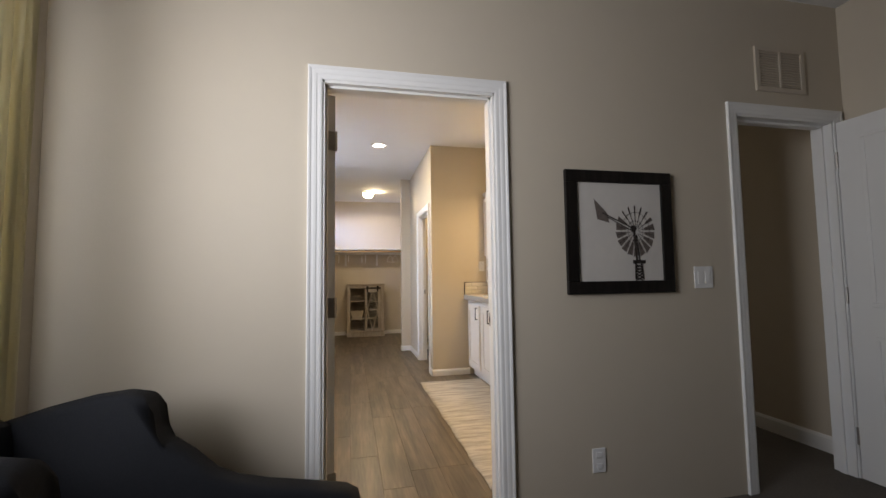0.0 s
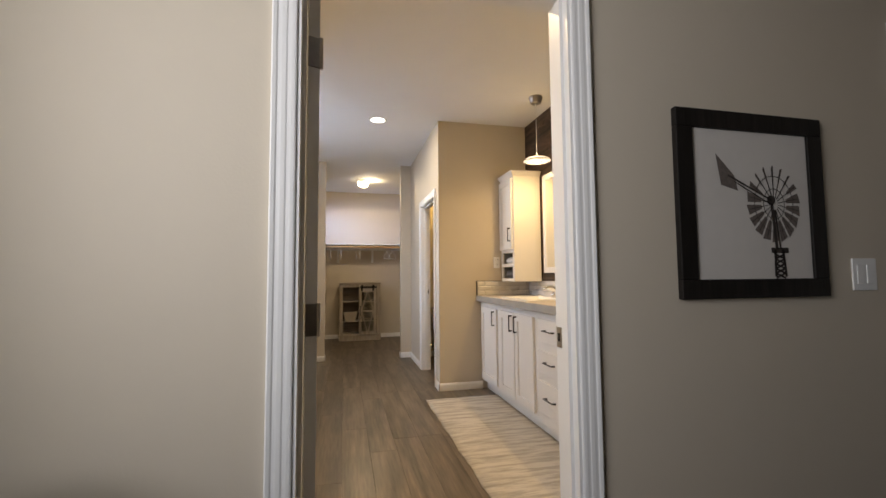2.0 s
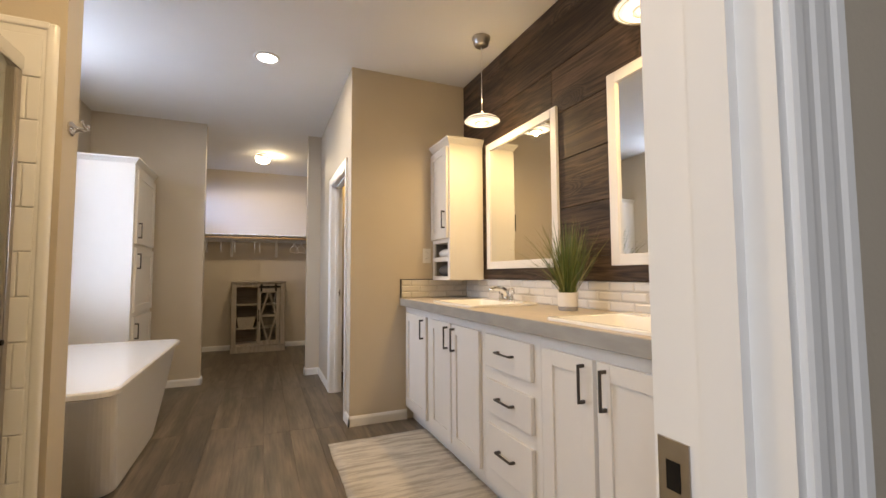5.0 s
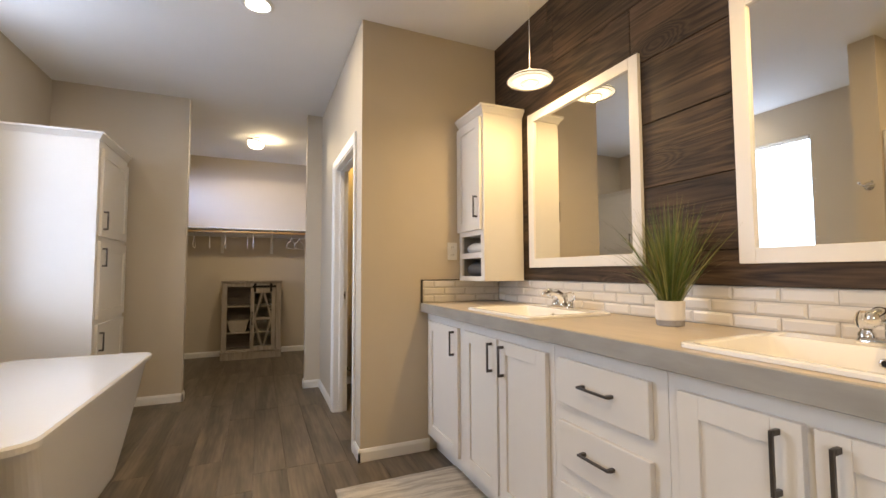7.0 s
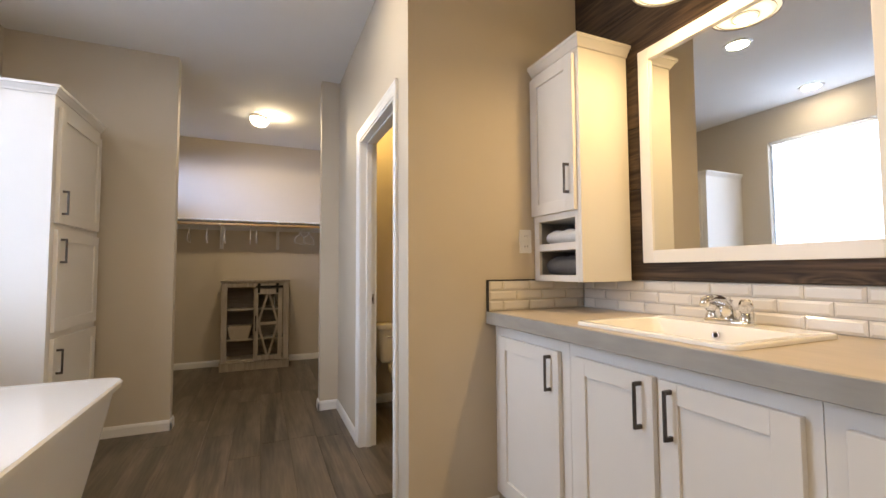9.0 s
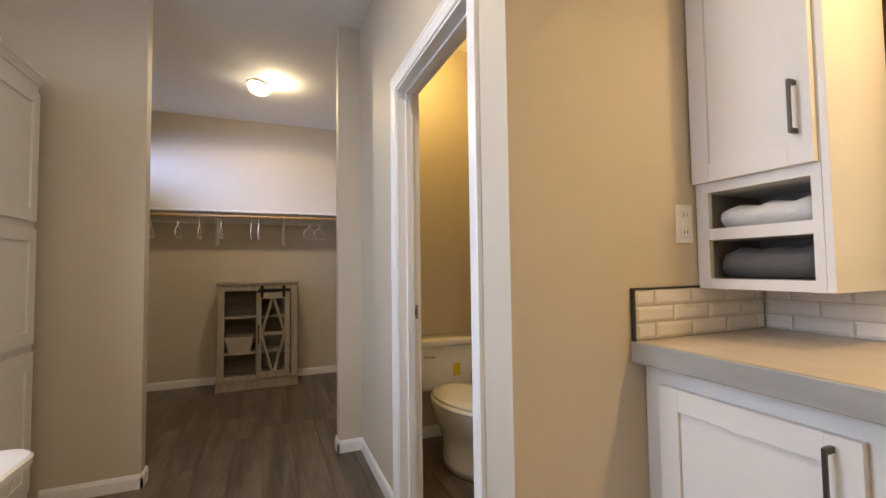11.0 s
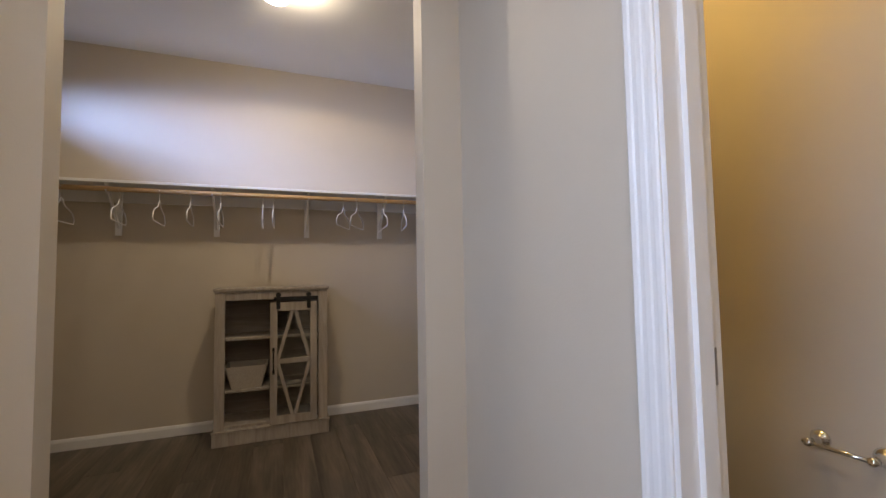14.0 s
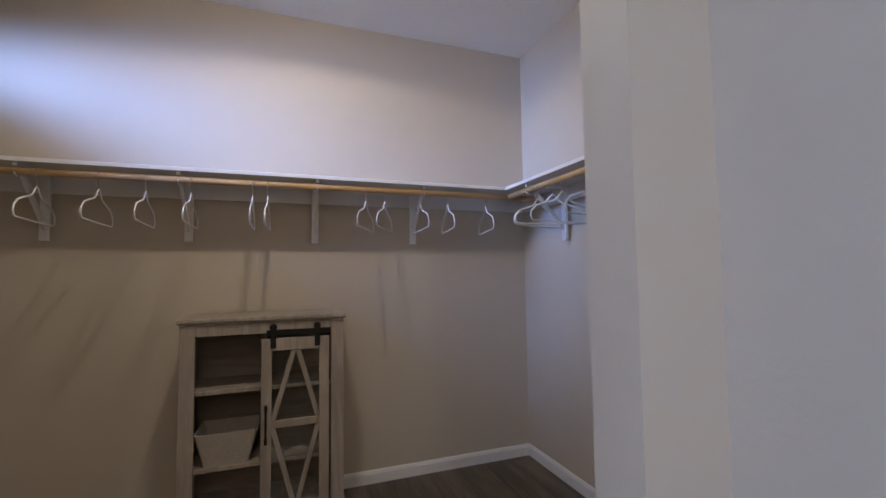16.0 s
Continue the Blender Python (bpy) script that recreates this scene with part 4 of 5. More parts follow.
rolled_towel("rolled_towel", "rolled white towel in the upper cubby of the wall cabinet", TERRYW, CUB[1][0] + 0.0005, 0.042, 0.78)
rolled_towel("rolled_towel", "rolled grey towel in the lower cubby of the wall cabinet", TERRYG, CUB[0][0] + 0.0005, 0.052, 0.85)

# ---- bathroom: lamps ----
BULBGLASS = glowing("lit_pendant_glass", (1.0, 0.86, 0.62), 1.1)
SHADE = glowing("lit_shade_glass", (1.0, 0.84, 0.58), 1.6)


def pendant(y):
    p = thing("pendant_lamp", "pendant lamp with a shallow white glass dish on a thin cord", "lamp", "vanity pendants", at=(1.650, y, 0))
    part("canopy", turned([(0, H), (0.062, H), (0.062, H - 0.008), (0.048, H - 0.055), (0.042, H - 0.060), (0, H - 0.060)], 28), NICKEL, p, "brushed nickel canopy", True)
    part("cord", tube([(0, 0, H - 0.058), (0, 0, 2.225)], 0.0022, 8), TRIM, p)
    part("socket", turned([(0, 2.232), (0.008, 2.232), (0.014, 2.216), (0.016, 2.194), (0, 2.194)], 20), NICKEL, p, smooth=True)
    part("shade", turned([(0.018, 2.196), (0.050, 2.194), (0.088, 2.186), (0.112, 2.175), (0.121, 2.166), (0.118, 2.164), (0.109, 2.171), (0.086, 2.182), (0.050, 2.190), (0.018, 2.192)], 40), SHADE, p, smooth=True)
    part("rim", turned([(0.121, 2.167), (0.124, 2.163), (0.121, 2.159), (0.117, 2.162), (0.118, 2.166), (0.121, 2.167)], 40), NICKEL, p, smooth=True)
    part("diffuser", turned([(0.117, 2.164), (0.09, 2.156), (0.056, 2.150), (0.054, 2.155), (0.044, 2.155), (0.042, 2.148), (0, 2.147), (0, 2.151), (0.06, 2.156), (0.116, 2.166)], 40), BULBGLASS, p, "glowing frosted glass", True)
    for r0, r1, z in ((0.046, 0.0485, 2.1495), (0.1005, 0.1025, 2.1585)):
        part("glass_ring", turned([(r0, z), (r0, z - 0.003), (r1, z - 0.0035), (r1, z + 0.001)], 40), NICKEL, p, "thin grey ring in the glass", True)


for y in (4.21, 2.87):
    pendant(y)

CANLIT = glowing("lit_downlight", (1.0, 0.93, 0.80), 14.0)


def downlight(x, y):
    d = thing("recessed_downlight", "round white recessed ceiling light, switched on", "ceiling light", "recessed lights", at=(x, y, H))
    part("trim_ring", turned([(0.068, -0.001), (0.070, -0.006), (0.088, -0.006), (0.092, 0.0), (0.068, 0.0)], 36), TRIM, d, smooth=True)
    part("lens", turned([(0, -0.003), (0.069, -0.003), (0.069, -0.0005), (0, -0.0005)], 36), CANLIT, d, "glowing lens")


downlight(0.30, 5.06)
downlight(-1.03, 5.26)
# Unseen downlight, assumed from how bright the shower is; its spot is chosen.
downlight(-0.05, 2.92)
DOMELIT = glowing("lit_dome_glass", (1.0, 0.82, 0.55), 17.0)
d = thing("dome_ceiling_light", "small frosted dome ceiling light hanging askew from a nickel ring", "ceiling light", at=(0.28, 7.85, H))
part("base_ring", turned([(0, 0), (0.070, 0), (0.074, -0.004), (0.074, -0.014), (0.068, -0.018), (0, -0.018)], 36), NICKEL, d, "brushed nickel ceiling plate", True)
o = part("rim", turned([(0.080, 0.010), (0.090, 0.006), (0.094, -0.004), (0.094, -0.016), (0.090, -0.020), (0.086, -0.016), (0.080, 0.004)], 36), NICKEL, d, "brushed nickel rim", True)
o.matrix_local = pose(-0.004, 0, -0.030, 0, 9, 0)
o = part("dome", turned([(0.088, -0.014), (0.089, -0.030), (0.084, -0.052), (0.070, -0.072), (0.050, -0.084), (0.026, -0.090), (0.0, -0.092)], 36), DOMELIT, d, "glowing frosted glass dome", True)
o.matrix_local = pose(-0.004, 0, -0.030, 0, 9, 0)

# ---- bathroom: tub, linen cabinet, rug ----


def bathtub():
    t = thing("bathtub", "white freestanding acrylic bathtub with sloping sides", "bathtub")
    X0, X1, Y0, Y1 = -1.06, -0.302, 4.085, 5.785
    z = 0.615
    bx0, bx1, by0, by1 = -0.955, -0.395, 4.44, 5.44
    out = []
    for s in (0.0, 0.03, 0.2, 0.4, 0.6, 0.8, 0.93):
        k = s ** 0.9
        r = 0.10 + 0.0 * s
        out.append(rounded_loop(bx0 + (X0 + 0.018 - bx0) * k - 0.0, bx1 + (X1 - 0.018 - bx1) * k, by0 + (Y0 + 0.02 - by0) * k, by1 + (Y1 - 0.02 - by1) * k, 0.004 + s * (z - 0.004), 0.11 - 0.03 * s, 8))
    out += [rounded_loop(X0, X1, Y0, Y1, z - 0.030, 0.085, 8), rounded_loop(X0 - 0.002, X1 + 0.002, Y0 - 0.002, Y1 + 0.002, z - 0.008, 0.087, 8), rounded_loop(X0 + 0.006, X1 - 0.006, Y0 + 0.006, Y1 - 0.006, z, 0.082, 8)]
    part("shell", loft(out), ACRYLIC, t, smooth=False)
    inn = [rounded_loop(X0 + 0.007, X1 - 0.007, Y0 + 0.007, Y1 - 0.007, z + 0.0005, 0.082, 8), rounded_loop(X0 + 0.050, X1 - 0.050, Y0 + 0.055, Y1 - 0.055, z + 0.001, 0.07, 8), rounded_loop(X0 + 0.060, X1 - 0.060, Y0 + 0.068, Y1 - 0.068, z - 0.012, 0.07, 8),
           rounded_loop(X0 + 0.115, X1 - 0.115, Y0 + 0.36, Y1 - 0.36, 0.22, 0.13, 8), rounded_loop(X0 + 0.17, X1 - 0.17, Y0 + 0.46, Y1 - 0.46, 0.17, 0.12, 8)]
    part("basin", loft(inn), ACRYLIC, t, smooth=False)


bathtub()


def linen_cabinet():
    c = thing("linen_cabinet", "tall white linen cabinet with three shaker doors", "cabinet")
    x0, x1, y0, y1 = LX + 0.003, -0.718, 6.035, 6.735
    part("body", box(x0, x1, y0, y1, 0.0, 2.090), CABW, c)
    part("edge_trim", box(x0 - 0.0, x0 + 0.012, y0 - 0.006, y0, 0.0, 2.085), CABW, c)
    for z0, z1, hz in ((1.405, 2.040, 1.520), (0.815, 1.370, 1.255), (0.120, 0.780, 0.655)):
        dd = shaker(c, x1 + 0.001, 1, y0 + 0.045, y1 - 0.030, z0, z1, 0.062)
        bow_pull(dd, x1 + 0.02, y0 + 0.085, hz, 0.135, "z", 1)
    crown(c, x0, x1, y0, y1, 2.090, (0, 1, 1, 0))


linen_cabinet()


def rug():
    m = bpy.data.materials.new("cream_grey_woven_rug")
    m.use_nodes = True
    n, ln = m.node_tree.nodes, m.node_tree.links
    b = n["Principled BSDF"]
    b.inputs["Roughness"].default_value = 0.95
    b.inputs["Specular IOR Level"].default_value = 0.1
    tc, mp = n.new("ShaderNodeTexCoord"), n.new("ShaderNodeMapping")
    mp.inputs["Scale"].default_value = (3.0, 24, 1)
    mp.inputs["Rotation"].default_value = (0, 0, radians(1.5))
    ln.new(tc.outputs["Object"], mp.inputs[0])
    t = n.new("ShaderNodeTexNoise")
    t.inputs["Scale"].default_value, t.inputs["Detail"].default_value, t.inputs["Roughness"].default_value = 1.0, 7, 0.7
    ln.new(mp.outputs[0], t.inputs["Vector"])
    r = n.new("ShaderNodeValToRGB")
    r.color_ramp.elements[0].position, r.color_ramp.elements[0].color = 0.33, (0.34, 0.305, 0.265, 1)
    r.color_ramp.elements[1].position, r.color_ramp.elements[1].color = 0.56, (0.60, 0.55, 0.47, 1)
    e = r.color_ramp.elements.new(0.47)
    e.color = (0.47, 0.425, 0.36, 1)
    ln.new(t.outputs[0], r.inputs[0])
    ln.new(r.outputs[0], b.inputs["Base Color"])
    w = n.new("ShaderNodeTexWave")
    w.wave_type, w.bands_direction = "BANDS", "Y"
    w.inputs["Scale"].default_value = 60
    ln.new(tc.outputs["Object"], w.inputs["Vector"])
    bp = n.new("ShaderNodeBump")
    bp.inputs["Strength"].default_value, bp.inputs["Distance"].default_value = 0.5, 0.004
    ln.new(w.outputs[0], bp.inputs["Height"])
    ln.new(bp.outputs[0], b.inputs["Normal"])
    x0, x1, y0, y1 = 0.715, 1.415, 2.28, 4.675
    nx, ny = 14, 48
    bm = bmesh.new()
    rnd = random.Random(3)
    wob = [0.004 * math.sin(j * 0.7) + rnd.uniform(-0.003, 0.003) for j in range(ny + 1)]
    top = [[bm.verts.new((x0 + (x1 - x0) * i / nx + (wob[j] if i in (0, nx) else 0), y0 + (y1 - y0) * j / ny, 0.011 + 0.0012 * math.sin(i * 1.3 + j * 0.6) - (0.004 if i in (0, nx) or j in (0, ny) else 0))) for i in range(nx + 1)] for j in range(ny + 1)]
    for j in range(ny):
        for i in range(nx):
            bm.faces.new((top[j][i], top[j][i + 1], top[j + 1][i + 1], top[j + 1][i]))
    rim = [top[0][i] for i in range(nx + 1)] + [top[j][nx] for j in range(1, ny + 1)] + [top[ny][i] for i in range(nx - 1, -1, -1)] + [top[j][0] for j in range(ny - 1, 0, -1)]
    low = [bm.verts.new((v.co.x, v.co.y, 0.0012)) for v in rim]
    for k in range(len(rim)):
        q = (k + 1) % len(rim)
        bm.faces.new((rim[k], low[k], low[q], rim[q]))
    bm.faces.new(low[::-1])
    tagged(part("runner_rug", bm, m, smooth=True), "cream and grey streaked woven runner rug on the floor", "rug")


rug()

# ---- bathroom: shower ----
SX = -0.55


def shower():
    s = thing("shower_surround", "white moulded tile-pattern shower surround with rounded front flange", "shower")
    y0, y1, xb, top = 2.14, 3.735, LX + 0.03, 2.06
    part("pan", box(LX + 0.004, -0.47, DY1 + 0.004, 3.756, 0.0, 0.10, 0.01), ACRYLIC, s)
    part("backing", boxes((LX + 0.003, xb, DY1 + 0.004, 3.756, 0.10, top), (xb, -0.47, y1, 3.756, 0.10, top), (xb, -0.47, DY1 + 0.004, y0, 0.10, top)), ACRYLIC, s)
    for y, a, b in ((y1 + 0.010, y1 - 0.006, 3.757), (y0 - 0.06, DY1 + 0.004, y0 + 0.006)):
        part("front_flange", box(-0.475, -0.435, a, b, 0.0, top + 0.03, 0.015, 4), ACRYLIC, s, smooth=True)
    part("top_ledge", box(xb, -0.46, y1 - 0.008, 3.757, top, top + 0.03, 0.008, 3), ACRYLIC, s)
    part("corner_shelf", loft([[(xb, y1, z), (xb + 0.30, y1, z), (xb + 0.24, y1 - 0.16, z), (xb + 0.10, y1 - 0.26, z), (xb, y1 - 0.30, z)] for z in (0.10, 0.43, 0.45)]), ACRYLIC, s)
    rows, h = 11, 0.163
    z = 0.24
    for r in range(rows):
        a = z + r * h
        hh = min(h, top - a)
        if hh < 0.05:
            break
        shift = 0.0 if r % 2 else 0.36
        for axis, lo, hi in (("x", xb, -0.48), ("y", y0, y1)):
            p = lo + shift - 0.72
            while p < hi:
                q0, q1 = max(p, lo) + 0.0007, min(p + 0.72, hi) - 0.0007
                p += 0.72
                if q1 - q0 < 0.03:
                    continue
                if axis == "x":
                    part("tile", box(q0, q1, y1 - 0.005, y1 + 0.001, a + 0.0012, a + hh - 0.0012, 0.004, 2), ACRYLIC, s)
                else:
                    part("tile", box(xb - 0.001, xb + 0.005, q0, q1, a + 0.0012, a + hh - 0.0012, 0.004, 2), ACRYLIC, s)
    d = thing("shower_door", "chrome framed sliding glass shower door", "shower door")
    part("header_rail", box(SX - 0.025, SX + 0.025, y0, y1 - 0.005, 1.885, 1.945, 0.012, 3), CHROME, d, "polished chrome rail", True)
    part("bottom_track", box(SX - 0.02, SX + 0.02, y0, y1 - 0.005, 0.101, 0.135, 0.005), CHROME, d)
    for y in (y0 + 0.015, y1 - 0.022):
        part("side_post", box(SX - 0.018, SX + 0.018, y - 0.016, y + 0.016, 0.135, 1.885, 0.004), NICKEL, d)
    for x, a, b in ((SX - 0.009, y0 + 0.03, 2.98), (SX + 0.009, 2.92, y1 - 0.04)):
        pn = part("glass_panel", box(x - 0.003, x + 0.003, a, b, 0.14, 1.88), PANE, d)
        pn.visible_shadow = False
        part("panel_edge", boxes((x - 0.006, x + 0.006, b - 0.012, b, 0.14, 1.88)), NICKEL, pn)
    part("roller_pin", turned([(0, 0.0), (0.010, 0.0), (0.010, 0.010), (0, 0.012)], 14), BLACK, d).matrix_local = pose(SX + 0.013, y1 - 0.05, 0.90, 0, 90, 0)


shower()


def robe_hook():
    h = thing("robe_hook", "polished chrome robe hook on the stub wall", "hook", at=(-0.42, 3.83, 1.715))
    o = part("rosette", turned([(0, 0), (0.030, 0), (0.030, 0.006), (0.022, 0.012), (0.014, 0.016), (0.010, 0.028), (0.008, 0.05), (0, 0.052)], 24), CHROME, h, smooth=True)
    o.matrix_local = pose(0, 0, 0, 0, 90, 0)
    part("hook_arms", tube([(0.045, -0.032, 0.022), (0.052, -0.02, 0.006), (0.050, 0, 0.0), (0.052, 0.02, 0.006), (0.045, 0.032, 0.022)], 0.005, 10), CHROME, h, smooth=True)
    for y in (-0.032, 0.032):
        part("ball_tip", turned([(0, -0.008), (0.006, -0.006), (0.008, 0), (0.006, 0.006), (0, 0.008)], 12, (0.045, y, 0.024)), CHROME, h, smooth=True)


robe_hook()

# ---- toilet room ----


def toilet():
    t = thing("toilet", "white two-piece toilet with the lid closed", "toilet", at=(1.405, 6.80, 0))
    tank = []
    for z, k in ((0.385, 0.86), (0.40, 0.90), (0.50, 0.95), (0.655, 1.0)):
        tank.append(rounded_loop(-0.205 * k, 0.205 * k, -0.235, -0.02, z, 0.035))
    part("tank", loft(tank), PORCELAIN, t, smooth=True)
    part("tank_lid", loft([rounded_loop(-0.212, 0.212, -0.245, -0.012, 0.656, 0.03), rounded_loop(-0.216, 0.216, -0.250, -0.010, 0.666, 0.032), rounded_loop(-0.216, 0.216, -0.250, -0.010, 0.688, 0.032), rounded_loop(-0.206, 0.206, -0.240, -0.018, 0.698, 0.03)]), PORCELAIN, t, smooth=True)
    part("flush_lever", tube([(-0.15, -0.245, 0.60), (-0.15, -0.262, 0.60), (-0.09, -0.266, 0.595)], 0.007, 10), CHROME, t, smooth=True)

    def egg(w, yb, yf, z, n=28, k=0.12):
        w, yf = w * 0.96, -0.25 + (yf + 0.25) * 0.9
        out = []
        for i in range(n):
            a = 2 * math.pi * i / n
            c, s = math.cos(a), math.sin(a)
            y = (yb + yf) / 2 + s * (yb - yf) / 2
            out.append((w * c * (1 + k * s), y, z))
        return out
    bowl = [egg(0.105, -0.28, -0.72, 0.004), egg(0.105, -0.28, -0.72, 0.04), egg(0.100, -0.27, -0.70, 0.14), egg(0.125, -0.25, -0.74, 0.22), egg(0.165, -0.23, -0.82, 0.30), egg(0.182, -0.22, -0.86, 0.36), egg(0.186, -0.22, -0.87, 0.385)]
    part("bowl", loft(bowl), PORCELAIN, t, smooth=True)
    part("seat", loft([egg(0.192, -0.25, -0.890, 0.387), egg(0.197, -0.25, -0.897, 0.394), egg(0.197, -0.25, -0.897, 0.400), egg(0.190, -0.25, -0.888, 0.407)]), PORCELAIN, t, smooth=True)
    part("lid", loft([egg(0.168, -0.255, -0.848, 0.4095), egg(0.178, -0.25, -0.864, 0.4115), egg(0.180, -0.25, -0.866, 0.419), egg(0.172, -0.255, -0.856, 0.426), egg(0.10, -0.30, -0.75, 0.430)]), PORCELAIN, t, smooth=True)
    for x in (-0.07, 0.07):
        part("lid_hinge", box(x - 0.02, x + 0.02, -0.262, -0.238, 0.387, 0.415, 0.006), PORCELAIN, t)
    part("sticker", box(0.045, 0.095, -0.2385, -0.2365, 0.462, 0.540), material("yellow_sticker", (0.62, 0.52, 0.02), 0.6, grain=0.05), t, "yellow paper sticker")


toilet()
sv = thing("supply_valve", "chrome toilet supply valve with a braided hose", "valve", at=(1.20, 6.80, 0.15))
part("escutcheon", turned([(0, 0), (0.028, 0), (0.026, 0.006), (0.008, 0.010), (0.008, 0.05), (0, 0.05)], 16), CHROME, sv, smooth=True).matrix_local = pose(0, 0, 0, 90, 0, 0)
part("hose", tube([(0, -0.05, 0), (0.0, -0.07, 0.05), (0.02, -0.10, 0.16), (0.06, -0.12, 0.236)], 0.006, 8), NICKEL, sv, smooth=True)


def paper_holder():
    h = thing("toilet_paper_holder", "polished chrome toilet paper holder, empty, on the wall", "paper holder", at=(RX, 0, 0.575))
    for y in (6.115, 6.270):
        o = part("post", turned([(0, 0), (0.028, 0), (0.028, 0.005), (0.020, 0.010), (0.011, 0.016), (0.009, 0.055), (0.013, 0.062), (0.013, 0.072), (0, 0.076)], 22), CHROME, h, smooth=True)
        o.matrix_local = pose(0, y, 0, 0, -90, 0)
    part("roller", tube([(-0.066, 6.100, 0), (-0.066, 6.285, 0)], 0.007, 12), CHROME, h, smooth=True)


paper_holder()

# ---- closet ----
SHZ = 1.745


def closet_shelves():
    for name, label, b in (("closet_shelf", "white painted closet shelf along the back wall", (LX + 0.003, RX - 0.003, 8.655, BY - 0.003)),
                           ("closet_shelf", "white painted closet shelf along the side wall", (1.592, RX - 0.003, JB + 0.05, 8.654)),
                           ("closet_shelf", "white painted closet shelf along the window side", (LX + 0.003, -0.97, JB + 0.05, 8.654))):
        s = thing(name, label, "shelf", "closet shelves")
        part("board", box(b[0], b[1], b[2], b[3], SHZ - 0.019, SHZ, 0.0015), TRIM, s)
        if b[2] > 8:
            part("cleat", box(LX + 0.003, RX - 0.003, BY - 0.021, BY - 0.003, SHZ - 0.105, SHZ - 0.0195), TRIM, s)
        elif b[0] > 0:
            part("cleat", box(RX - 0.021, RX - 0.003, JB + 0.05, BY - 0.022, SHZ - 0.105, SHZ - 0.0195), TRIM, s)
        else:
            part("cleat", box(LX + 0.003, LX + 0.021, JB + 0.05, BY - 0.022, SHZ - 0.105, SHZ - 0.0195), TRIM, s)
    ry, rz = 8.690, 1.690
    for pts, label in (([(LX + 0.02, ry, rz), (RX - 0.02, ry, rz)], "round pale wooden closet rod below the back shelf"), ([(1.628, JB + 0.06, rz), (1.628, ry - 0.022, rz)], "round pale wooden closet rod below the side shelf"),
                       ([(-1.005, JB + 0.06, rz), (-1.005, ry - 0.022, rz)], "round pale wooden closet rod on the window side")):
        r = part("closet_rod", tube(pts, 0.0165, 16), RODWOOD, None, smooth=True)
        tagged(r, label, "closet rod", "closet rods")


closet_shelves()


def shelf_bracket(m):
    """White wooden shelf bracket: an upright on the wall, a brace and a rod hook. Its own -y points into the room."""
    b = thing("shelf_bracket", "white shelf bracket holding the closet rod", "bracket", "shelf brackets")
    b.matrix_world = m
    part("upright", box(-0.019, 0.019, -0.040, -0.0225, 1.410, SHZ - 0.020, 0.002), TRIM, b)
    part("brace", loft([[(x, -0.040, 1.46), (x, -0.040, 1.50), (x, -0.235, 1.700), (x, -0.262, 1.700)] for x in (-0.006, 0.006)]), TRIM, b)
    part("arm", box(-0.008, 0.008, -0.285, -0.040, SHZ - 0.036, SHZ - 0.020), TRIM, b)
    hook = [(0, -0.268 + 0.0205 * math.cos(a), 1.690 + 0.0205 * math.sin(a)) for a in [radians(200 + 14 * i) for i in range(14)]]
    part("rod_hook", tube(hook, 0.004, 8), TRIM, b)


for x in (-0.735, -0.135, 0.498, 1.082):
    shelf_bracket(pose(x, BY, 0))
for y in (8.45, 7.75, 7.15):
    shelf_bracket(pose(RX, y, 0, 0, 0, -90))


def hanger():
    """White tubular clothes hanger; its own x runs across the shoulders, hook over the origin."""
    h = thing("clothes_hanger", "white plastic clothes hanger on the closet rod", "hanger", "clothes hangers")
    wire = [(0.0195 * math.cos(a), 0, 0.0195 * math.sin(a)) for a in [radians(-20 + 20 * i) for i in range(11)]] + [(-0.012, 0, -0.030), (0, 0, -0.045), (0, 0, -0.070)]
    part("hook", tube(wire, 0.0018, 8), CHROME, h, "metal hook", True)
    half = [(0.016, -0.075), (0.034, -0.098), (0.060, -0.112), (0.115, -0.126), (0.165, -0.142), (0.192, -0.166), (0.200, -0.190), (0.192, -0.208), (0.178, -0.213)]
    sh = [(0, 0, -0.064)] + [(-x, 0, z) for x, z in half] + [(0, 0, -0.215)] + [(x, 0, z) for x, z in half[::-1]]
    part("body", tube(sh, 0.0040, 8, closed=True), HANGW, h, smooth=True)
    return h


HANGW = material("white_hanger_plastic", (0.78, 0.77, 0.77), 0.35, grain=0.02)
first = hanger()
spots = [(-0.962, 8.69, 92), (-0.665, 8.69, 95), (-0.445, 8.69, 93), (-0.266, 8.69, 94), (-0.082, 8.69, 92), (0.186, 8.69, 91), (0.257, 8.69, 89), (0.752, 8.69, 68), (0.856, 8.69, 66), (1.06, 8.69, 86), (1.227, 8.69, 80), (1.472, 8.69, 77)]
side = [(1.628, 8.36, 20), (1.628, 8.225, -12), (1.628, 8.14, 6), (1.628, 7.9, 12), (1.628, 7.6, -8)]
left = [(-1.005, 8.30, 160), (-1.005, 8.10, 172), (-1.005, 7.85, 184)]
first.matrix_world = pose(spots[0][0], spots[0][1], 1.688, 0, 0, spots[0][2])
for x, y, a in spots[1:] + side + left:
    copy_thing(first, pose(x, y, 1.688, 0, 0, a))


